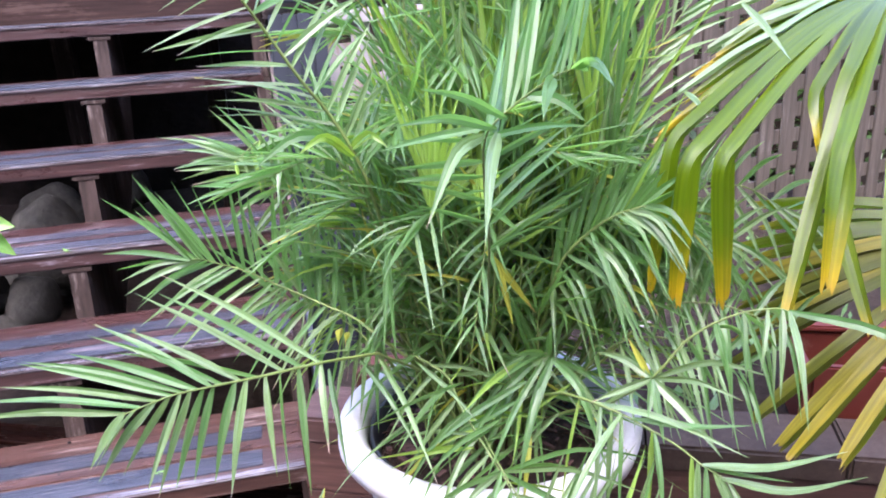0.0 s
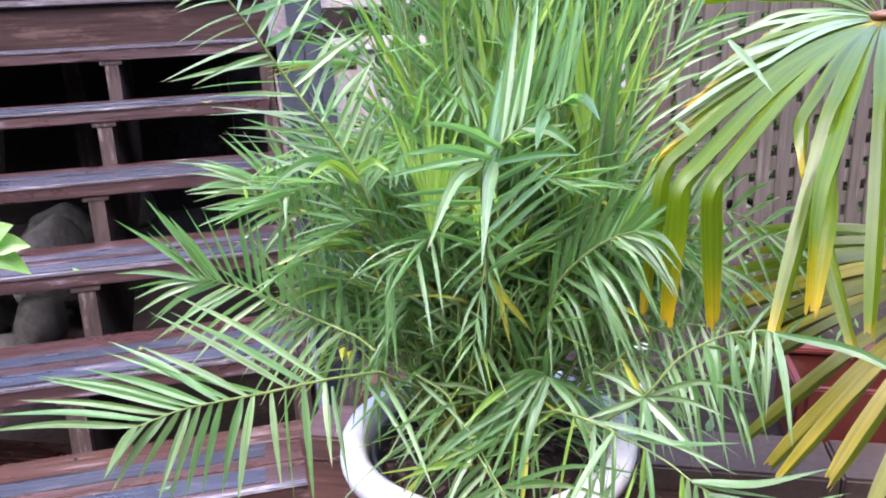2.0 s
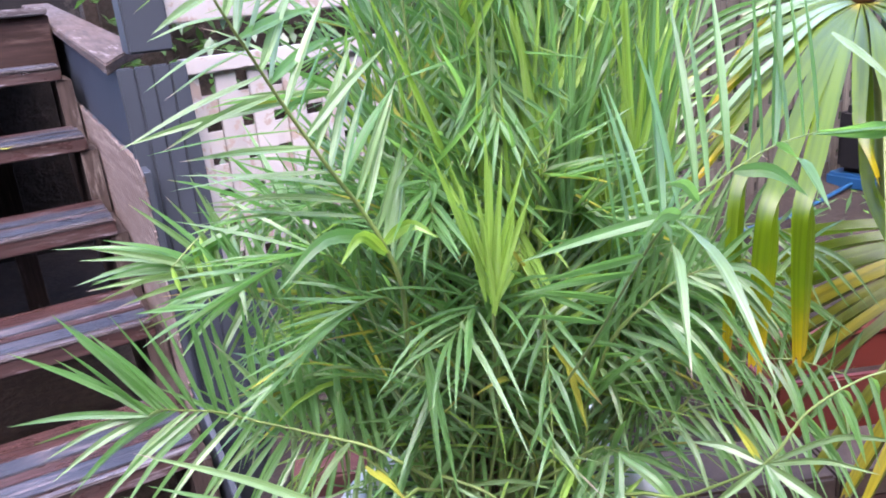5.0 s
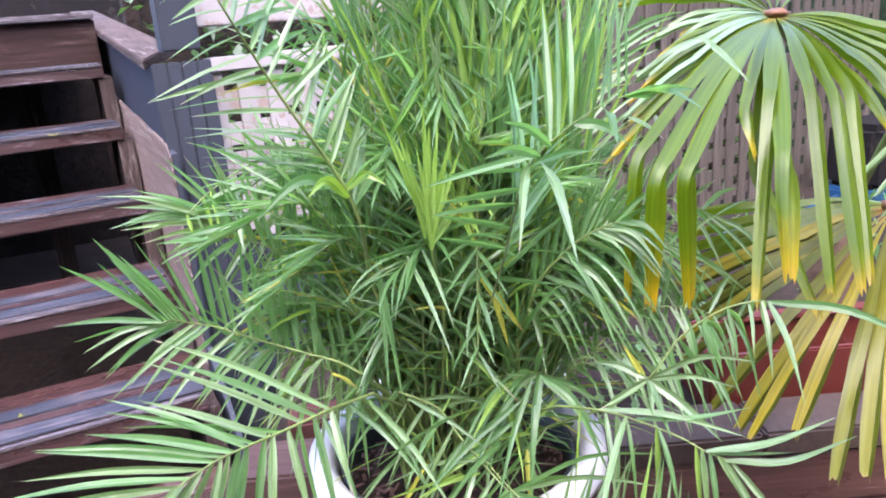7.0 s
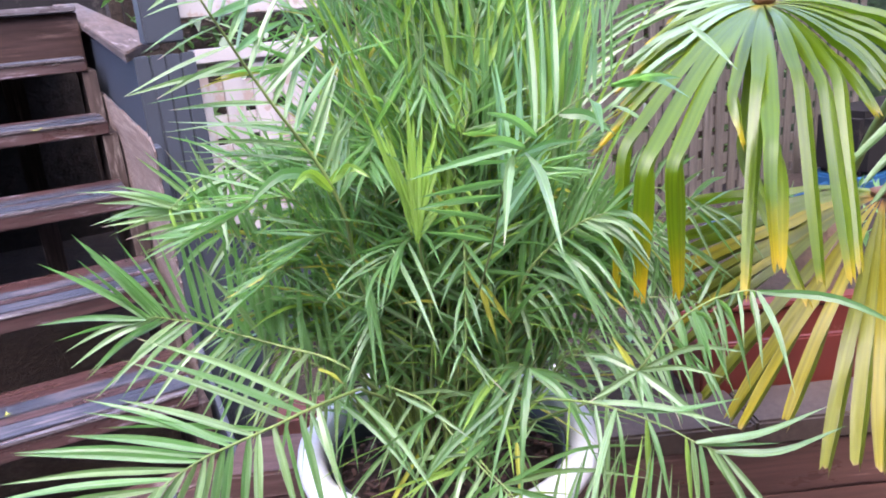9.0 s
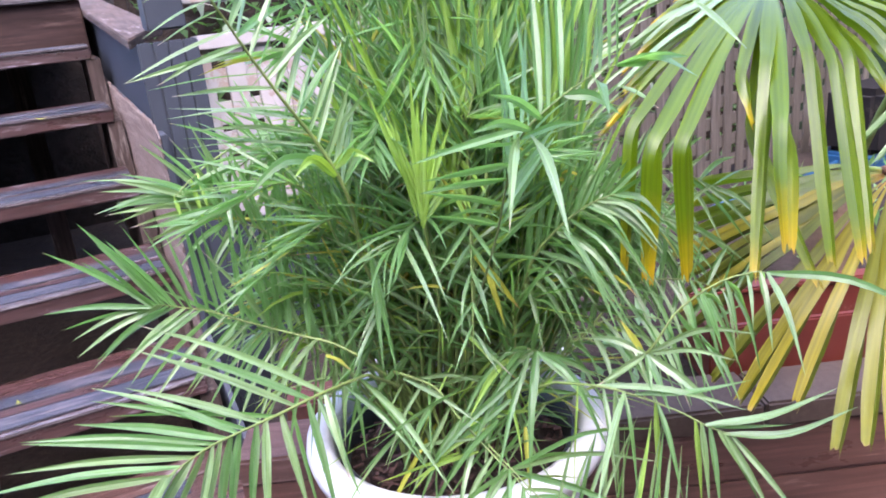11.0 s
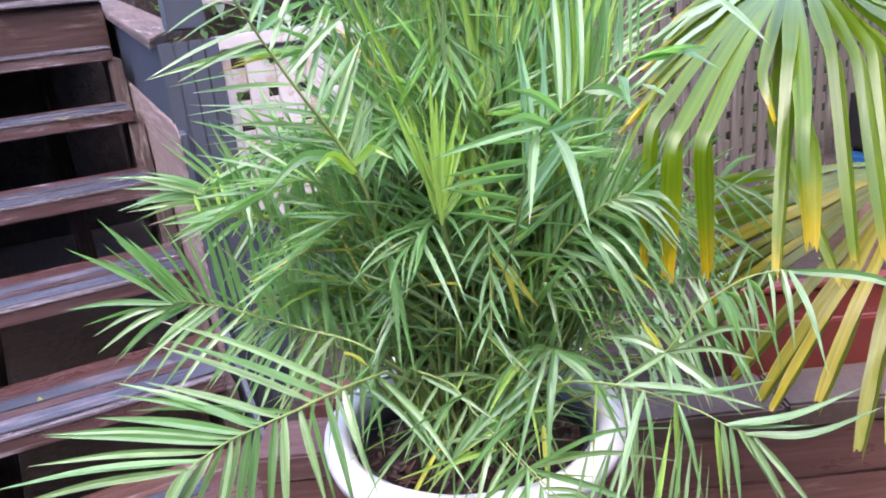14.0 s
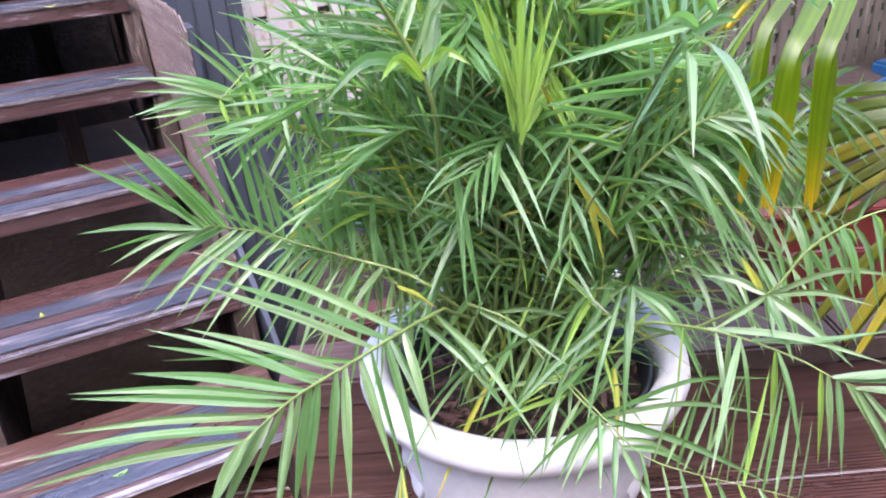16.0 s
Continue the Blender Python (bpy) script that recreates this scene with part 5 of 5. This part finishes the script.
def segment(hub, knee, tip, width, mat, stem, spacing=0.12, round_off=0.03, swing=0.0, age=None):
    """One pleated segment of a fan leaf: folded from the hub to its knee, then snapped over to its tip."""
    a, k, b = Vector(hub) - FAN0, Vector(knee) - FAN0, Vector(tip) - FAN0
    d1, d2 = (k - a).normalized(), (b - k).normalized()
    out, fall = (k - a).length, (b - k).length
    cut = min(round_off, 0.4 * out, 0.4 * fall)
    path = []
    for j in range(13):
        q = j / 12
        path.append(a + d1 * (0.006 + (out - cut - 0.006) * q) + Vector((0, 0, 0.05 * out * math.sin(math.pi * q))))
    for j in range(1, 5):
        q = j / 5
        path.append((k - d1 * cut) * (1 - q) ** 2 + k * 2 * q * (1 - q) + (k + d2 * cut) * q * q)
    for j in range(10):
        path.append((k + d2 * cut).lerp(b, j / 9))
    n = len(path) - 1
    total = out + fall
    face = Vector((-0.5, -0.9, -0.15))
    ragged = [frng.uniform(-0.014, 0.008) for _ in range(7)]
    dent, last, gone = frng.uniform(0, 40), None, 0.0
    verts, uvs, faces = [], [], []
    for j, c in enumerate(path):
        t = (path[min(j + 1, n)] - path[max(j - 1, 0)]).normalized()
        sd = t.cross(face).normalized()
        if last and sd.dot(last) < 0:
            sd = -sd
        last = sd
        nr = sd.cross(t).normalized()
        gone += (c - path[j - 1]).length if j else 0.0
        s = gone / total
        past = max(0.0, gone - out) / max(fall, 0.01)
        lean = swing * min(1.0, past * 2)
        sd, nr = sd * math.cos(lean) + nr * math.sin(lean), nr * math.cos(lean) - sd * math.sin(lean)
        h = min(gone * spacing * 0.5, width * 0.5)
        h *= 1 - 0.5 * max(0, (s - 0.8) / 0.2) ** 1.3
        spread = min(1.0, max(0.0, (gone - out + 0.08) / 0.12))
        fold = h * (1.5 - 1.0 * spread)
        h *= 0.8 + 0.2 * spread
        wave = 0.002 * noise.noise((dent, s * 9, 0)) * (0.2 + 0.8 * spread)
        for x, (off, up) in enumerate(((-1, -0.5), (-0.66, -0.08), (-0.33, 0.18), (0, 0.5), (0.33, 0.18), (0.66, -0.08), (1, -0.5))):
            tear = t * ragged[x] if j == n else Vector()
            verts.append(c + sd * h * off + nr * (fold * up + wave * math.cos(x * 1.7 + dent)) + tear)
            uvs.append(((off + 1) / 2, s))
    for j in range(n):
        for x in range(6):
            q = j * 7 + x
            faces.append((q, q + 1, q + 8, q + 7))
    ob = link_mesh("leaf_segment", verts, faces, mat, stem, uvs=uvs, shades=[frng.random() if age is None else age] * len(verts))
    sharp = ob.data.attributes.new("sharp_edge", "BOOLEAN", "EDGE")
    sharp.data.foreach_set("value", [e.vertices[0] % 7 == 3 and e.vertices[1] % 7 == 3 for e in ob.data.edges])
    return ob


def leaf_stalk(hub):
    """The stalk of a fan leaf from the trunk to its hub, with the fibrous rust-brown base of the blades."""
    hub = Vector(hub) - FAN0
    stem = tube("petiole", spline([Vector((0, 0, 0.3)), Vector((hub.x * 0.5 - 0.02, hub.y * 0.5, hub.z * 0.8 + 0.03)), hub], 14), [0.011 - 0.0003 * i for i in range(14)], M_RACHIS, fan_palm)
    bm = bmesh.new()
    bmesh.ops.create_uvsphere(bm, u_segments=12, v_segments=8, radius=0.013)
    for v in bm.verts:
        v.co = Vector((v.co.x * 1.7, v.co.y * 1.5, v.co.z * 0.7)) * (1 + 0.3 * noise.noise(v.co * 130)) + hub + Vector((0, 0, 0.004))
    part("leaf_base", bm, M_RUST, stem, "rust-brown leaf base", True)
    return stem


tube("trunk", [Vector((0, 0, -0.02)), Vector((0.01, 0, 0.12)), Vector((0, 0.01, 0.34))], [0.075, 0.07, 0.06], M_FIBRE, fan_palm, "brown fibrous trunk", 14)
# upper leaf: its front segments are snapped over and hang
HUB_A = Vector((0.925, -1.965, 1.118))
leaf_a = leaf_stalk(HUB_A)
for n_seg, (knee, tip, width, swing) in enumerate((((0.475, -2.115, 0.96), (0.4427, -2.1316, 0.7672), 0.0215, 0.2), ((0.473, -2.157, 0.941), (0.4651, -2.1527, 0.7505), 0.0285, -0.1), ((0.505, -2.176, 0.939), (0.5274, -2.1658, 0.7431), 0.0275, 0.1),
                                ((0.684, -2.16, 1.02), (0.539, -2.2675, 0.7667), 0.0265, 0.3), ((0.622, -2.237, 0.951), (0.5707, -2.2915, 0.8085), 0.03, -0.5), ((0.735, -2.187, 1.026), (0.6524, -2.2981, 0.7601), 0.0235, 0.2),
                                ((0.772, -2.197, 1.02), (0.684, -2.319, 0.768), 0.022, -0.2), ((0.811, -2.193, 1.025), (0.715, -2.31, 0.774), 0.022, 0.1), ((0.655, -2.139, 1.003), (0.637, -2.178, 0.938), 0.022, 0.7),
                                ((0.667, -2.15, 0.92), (0.653, -2.279, 0.732), 0.022, 0.4))):
    segment(HUB_A, knee, tip, width, M_FAN, leaf_a, swing=swing, age=(0.6, 0.75, 0.65, 0.35, 0.65, 0.25, 0.4, 0.3, 0.5, 0.35)[n_seg])
for i in range(18):
    q = i / 17
    tip = Vector((0.5, -2.02, 0.95)).lerp(Vector((0.74, -1.9, 1.11)), q) + Vector([frng.uniform(-0.025, 0.025) for _ in range(3)])
    segment(HUB_A, HUB_A.lerp(tip, 0.7) + Vector((0, 0, 0.02)), tip, 0.0125, M_PALE if frng.random() < 0.4 else M_FAN, leaf_a, round_off=0.1)
for i in range(9):
    q = i / 8
    tip = Vector((0.885, -2.23, 0.955)).lerp(Vector((1.16, -2.1, 1.05)), q) + Vector([frng.uniform(-0.02, 0.02) for _ in range(3)])
    segment(HUB_A, HUB_A.lerp(tip, 0.75) + Vector((0, 0, 0.025)), tip, 0.019, M_FAN, leaf_a, round_off=0.1)
for i in range(9):
    q = radians(20 + 140 * i / 8)
    tip = HUB_A + Vector((0.3 * math.cos(q), 0.26 * math.sin(q), 0.02 + 0.05 * math.sin(q)))
    segment(HUB_A, HUB_A.lerp(tip, 0.7) + Vector((0, 0, 0.02)), tip, 0.018, M_FAN, leaf_a, round_off=0.1)
# lower, yellowing leaf: straight segments spread over the low wall
HUB_B = Vector((0.976, -2.177, 0.808))
leaf_b = leaf_stalk(HUB_B)
for tip, width in (((0.588, -2.088, 0.601), 0.021), ((0.599, -2.143, 0.539), 0.028), ((0.621, -2.178, 0.512), 0.031), ((0.622, -2.201, 0.509), 0.026), ((0.665, -2.247, 0.522), 0.032), ((0.658, -2.32, 0.481), 0.034), ((0.698, -2.341, 0.484), 0.034),
                   ((0.747, -2.35, 0.469), 0.034), ((0.812, -2.367, 0.456), 0.034), ((0.87, -2.37, 0.45), 0.032), ((0.93, -2.378, 0.449), 0.032)):
    tip = Vector(tip)
    segment(HUB_B, HUB_B.lerp(tip, 0.6) + Vector((0, 0, 0.012)), tip, width, M_FANOLD, leaf_b, 0.12, round_off=0.12)
for i in range(11):
    q = i / 10
    tip = Vector((0.71, -1.97, 0.79)).lerp(Vector((0.61, -2.07, 0.62)), q) + Vector([frng.uniform(-0.02, 0.02) for _ in range(3)])
    segment(HUB_B, HUB_B.lerp(tip, 0.6) + Vector((0, 0, 0.012)), tip, 0.021, M_FANOLD if q > 0.3 else M_FAN, leaf_b, 0.12, round_off=0.12)
# a third leaf of which only some ends reach in
HUB_C = Vector((1.12, -2.33, 1.12))
leaf_c = leaf_stalk(HUB_C)
for tip in ((0.784, -2.23, 0.893), (0.801, -2.249, 0.868), (0.805, -2.262, 0.839), (0.84, -2.29, 0.83), (0.9, -2.33, 0.82)):
    tip = Vector(tip)
    segment(HUB_C, HUB_C.lerp(tip, 0.6) + Vector((0, 0, 0.015)), tip, 0.015, M_PALE, leaf_c, round_off=0.1)

# ---- small things ----
shrub = thing("shrub", "bright green broad-leaved shrub beside the stairs", "shrub", (-0.85, -1.62, -0.06))
stem_pts = spline([Vector((0, 0, 0)), Vector((0.02, 0.02, 0.5)), Vector((0.15, -0.02, 0.8)), Vector((0.36, -0.04, 0.885))], 14)
tube("stem", stem_pts, [0.008 - 0.0004 * i for i in range(14)], M_FIBRE, shrub)
for dx, dy, dz in ((0.066, -0.015, 0.04), (0.083, -0.01, 0.0), (0.072, 0.0, -0.05), (0.02, 0.03, 0.07), (-0.03, -0.03, 0.06), (-0.05, 0.04, -0.02)):
    p = stem_pts[13]
    path = spline([p, p + Vector((dx * 0.55, dy * 0.6, dz * 0.5 + 0.008)), p + Vector((dx, dy, dz))], 9)
    v, f, uv = blade_data(path, Vector((-0.2, -1, 0.5)), 0.04, 0.25, 0.42)
    link_mesh("leaf", v, f, M_SHRUB, shrub, uvs=uv)

trough = thing("planter_trough", "long faded red plastic planter trough behind the low wall", "planter", (ORIGIN.x, ORIGIN.y, 0.25))
trough.rotation_euler = (0, 0, ALONG)
for y0, y1, z1 in ((0.012, 0.03, 0.15), (0.18, 0.2, 0.15)):
    part("trough_side", box_bm(1.04, 1.9, y0, y1, 0.0, z1, 0.004), M_RED, trough)
for x0 in (1.021, 1.901):
    part("trough_end", box_bm(x0, x0 + 0.018, 0.012, 0.2, 0.0, 0.15, 0.004), M_RED, trough)
part("trough_rim", box_bm(1.015, 1.925, 0.17, 0.215, 0.151, 0.165, 0.004), M_RED, trough)
part("trough_soil", box_bm(1.04, 1.9, 0.031, 0.179, 0.0, 0.07, 0.004), M_SOIL, trough)

brick = part("brick", box_bm(-0.075, 0.075, -0.045, 0.045, 0, 0.065, 0.006, rough=0.002), M_BRICK)
brick.matrix_basis = pose(ORIGIN.x + 0.17, ORIGIN.y + 0.0, 0.258, 0, 0, math.degrees(ALONG) + 6)
tagged(brick, "faded red brick lying behind the low wall", "brick")

hose = thing("garden_hose", "blue plastic hose lying along the lattice", "hose", (1.9, -1.0, 0.27))
tube("hose_run", spline([Vector((-0.15, -0.02, 0.02)), Vector((0.05, 0.01, 0.03)), Vector((0.4, 0.06, 0.0)), Vector((1.2, 0.17, 0.02))], 24), [0.009] * 24, M_BLUE, hose)

chair = thing("chair", "red plastic chair on the landing", "chair", (-0.6, 0.95, 1.302))
chair.matrix_basis = SITE @ chair.matrix_basis
for x in (-0.2, 0.2):
    for y in (-0.2, 0.2):
        part("leg", box_bm(x - 0.018, x + 0.018, y - 0.018, y + 0.018, 0, 0.43, 0.005), M_REDCHAIR, chair)
part("seat", box_bm(-0.23, 0.23, -0.23, 0.23, 0.43, 0.46, 0.012), M_REDCHAIR, chair)
part("backrest", box_bm(-0.22, 0.22, 0.2, 0.225, 0.46, 0.85, 0.01), M_REDCHAIR, chair)

M_PINK = painted("pink_plastic", (0.42, 0.07, 0.2), (0.3, 0.08, 0.2), 0.75, 0.35)
tub = thing("bucket", "pink plastic bucket on the wet landing", "bucket", (-0.62, 1.35, 1.302))
tub.matrix_basis = SITE @ tub.matrix_basis
lathe("bucket_body", [(0.0, 0.002), (0.1, 0.002), (0.104, 0.01), (0.135, 0.26), (0.142, 0.262), (0.142, 0.275), (0.132, 0.275), (0.128, 0.255), (0.1, 0.02), (0.0, 0.02)], M_PINK, tub, sides=32)
tube("bucket_handle", [Vector((0.14 * math.cos(a * 0.26), 0.14 * math.sin(a * 0.26) * 0.75, 0.262 - 0.1 * math.sin(a * 0.26))) for a in range(13)], [0.004] * 13, M_REDCHAIR, tub, "red wire handle")

# hedge behind the fence
hedge = thing("hedge", "leafy hedge behind the lattice, its shade put into dark green", "hedge", (1.6, 0.7, -0.05), kind="stuff")
hr = random.Random(3)
hv, hf, hu = [], [], []
for i in range(5200):
    p = Vector((hr.uniform(-1.35, 2.6), hr.gauss(0, 0.16), hr.uniform(0.02, 2.3)))
    d = Vector((hr.gauss(0, 1), hr.gauss(-0.6, 0.8), hr.gauss(0, 0.7))).normalized()
    s = d.cross(Vector((0, 0, 1))).normalized() * hr.uniform(0.015, 0.028)
    e = d * hr.uniform(0.05, 0.1)
    k = len(hv)
    hv += [p, p + e * 0.5 + s, p + e + Vector((0, 0, -0.02)), p + e * 0.5 - s]
    hu += [(0.5, 0), (1, 0.5), (0.5, 1), (0, 0.5)]
    hf.append((k, k + 1, k + 2, k + 3))
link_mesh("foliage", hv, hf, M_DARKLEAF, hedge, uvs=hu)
# solid dark box added in place of the hedge's shaded depth
part("dark_core", box_bm(-1.35, 2.6, 0.08, 0.3, 0.0, 2.2, 0.05), M_MULCH, hedge)

# small loose things
def rock(name, label, category, place, size, mat, seed, group=""):
    bm = bmesh.new()
    bmesh.ops.create_icosphere(bm, subdivisions=3, radius=1)
    for v in bm.verts:
        f = 1 + 0.22 * noise.noise(v.co * 1.3 + Vector((seed, 0, 0))) + 0.07 * noise.noise(v.co * 4 + Vector((0, seed, 0)))
        v.co = Vector((v.co.x * size[0] * f, v.co.y * size[1] * f, max(-0.55, v.co.z) * size[2] * f))
    ob = part(name, bm, mat, smooth=True)
    ob.location = place
    return tagged(ob, label, category, group)


M_ROCK = speckled("mossy_grey_rock", (0.02, 0.019, 0.017), (0.1, 0.092, 0.08), 22, 0.8, 0.02, 0.9)
rock("boulder", "mossy grey boulder in the dark under the stairs", "boulder", (-0.9, 0.42, 0.15), (0.16, 0.15, 0.24), M_ROCK, 3, "boulders under the stairs")
rock("boulder", "mossy grey boulder in the dark under the stairs", "boulder", (-1.5, 0.75, 0.05), (0.2, 0.2, 0.2), M_ROCK, 8, "boulders under the stairs")
rock("boulder", "mossy grey boulder in the dark under the stairs", "boulder", (-1.25, 0.2, 0.08), (0.2, 0.2, 0.25), M_ROCK, 12, "boulders under the stairs")
rr = random.Random(23)
for i in range(22):
    rock("boulder", "rough grey rock in the dark under the stairs", "rock", (rr.uniform(-1.5, -0.62), rr.uniform(-0.2, 1.2), rr.uniform(-0.07, 0.3) if i % 2 else -0.05), (rr.uniform(0.06, 0.15), rr.uniform(0.06, 0.13), rr.uniform(0.06, 0.16)), M_ROCK, i * 3, "boulders under the stairs")
for i, (x, y) in enumerate(((0.42, -1.24), (0.475, -1.31), (0.62, -1.36), (0.8, -1.5), (0.38, -1.36), (0.9, -1.3), (0.55, -1.45))):
    rock("pebble", "small pale pebble on the garden bed", "pebble", (x, y, 0.272), (0.018 + 0.004 * (i % 3), 0.015, 0.011), M_STONE, i, "pebbles on the garden bed")

bin_box = thing("storage_bin", "grey plastic bin with a blue base beside the lattice", "storage bin", (3.0, -0.9, 0.25))
part("bin_body", box_bm(-0.22, 0.3, -0.12, 0.12, 0.06, 0.34, 0.03), M_NEARBLACK, bin_box)
part("bin_base", box_bm(-0.24, 0.32, -0.14, 0.14, 0.0, 0.065, 0.012), M_BLUE, bin_box, "blue base")


def flake(name, label, place, size, turn, mat, category):
    path = [Vector((0, size * (i / 6 - 0.5), 0.003 + 0.18 * size * abs(i / 6 - 0.5) ** 2 * 4)) for i in range(7)]
    v, f, uv = blade_data(path, Vector((0, 0, 1)), size * 0.45, 0.3, 0.45)
    ob = link_mesh(name, v, f, mat, uvs=uv)
    ob.matrix_basis = SITE @ pose(*place, 3, 2, turn)
    return tagged(ob, label, category, "fallen leaves on the stairs")


flake("fallen_leaf", "small pale yellow-green fallen leaf on a tread", (-0.554, -0.948 + 0.06, 0.582), 0.03, 40, M_SHRUB, "leaf")
flake("fallen_leaf", "small pale yellow-green fallen leaf on a tread", (-0.32, -1.44, 0.2225), 0.03, 100, M_SHRUB, "leaf")
flake("fallen_leaf", "small brown fallen leaf on a tread", (-0.393, -1.06, 0.4025), 0.025, 10, M_OLD, "leaf")
flake("fallen_leaf", "small brown fallen leaf on a tread", (-0.2, -0.35, 0.9425), 0.035, 70, M_OLD, "leaf")

# bark chips on the soil of the pot, and litter on the bed
cr = random.Random(11)
cv, cf = [], []
for i in range(320):
    a, r = cr.uniform(0, 2 * math.pi), 0.18 * math.sqrt(cr.random())
    c = Vector((POT.x + r * math.cos(a), POT.y + r * math.sin(a), RIM_Z - 0.06 + cr.uniform(0, 0.012)))
    d = Vector((cr.gauss(0, 1), cr.gauss(0, 1), cr.gauss(0, 0.3))).normalized() * cr.uniform(0.003, 0.011) * (2.2 if i % 9 == 0 else 1)
    s = d.cross(Vector((0, 0, 1))).normalized() * cr.uniform(0.001, 0.004)
    u = Vector((0, 0, 0.0025))
    k = len(cv)
    cv += [c - d - s, c + d - s, c + d + s, c - d + s, c - d - s + u, c + d - s + u, c + d + s + u, c - d + s + u]
    cf += [(k + 3, k + 2, k + 1, k), (k + 4, k + 5, k + 6, k + 7), (k, k + 1, k + 5, k + 4), (k + 1, k + 2, k + 6, k + 5), (k + 2, k + 3, k + 7, k + 6), (k + 3, k, k + 4, k + 7)]
M_BARK = speckled("red_brown_bark", (0.05, 0.025, 0.02), (0.16, 0.085, 0.07), 40, 0.8, 0.003, 0.5)
chips = link_mesh("bark_chips", cv, cf, M_BARK, smooth=False)
tagged(chips, "red-brown bark chips and straw on the potting soil", "bark chips", kind="stuff")

lv, lf, lu = [], [], []
for i in range(900):
    s, d = cr.uniform(0.1, 3.2), -cr.uniform(0.03, 1.5)
    c = ORIGIN + DIR * s + OUT * d
    p = Vector((c.x, c.y, 0.262 + 0.03 * min(1, -d / 0.4)))
    way = Vector((cr.gauss(0, 1), cr.gauss(0, 1), abs(cr.gauss(0, 0.8)))).normalized() * cr.uniform(0.02, 0.09)
    side_v = way.cross(Vector((0.1, 0.2, 1))).normalized() * cr.uniform(0.004, 0.012)
    k = len(lv)
    lv += [p, p + way * 0.5 + side_v, p + way, p + way * 0.5 - side_v]
    lu += [(0.5, 0), (1, 0.5), (0.5, 1), (0, 0.5)]
    lf.append((k, k + 1, k + 2, k + 3))
plants = link_mesh("groundcover", lv, lf, M_LEAF, uvs=lu)
tagged(plants, "low green groundcover and fallen leaflets on the bed", "groundcover", kind="stuff")
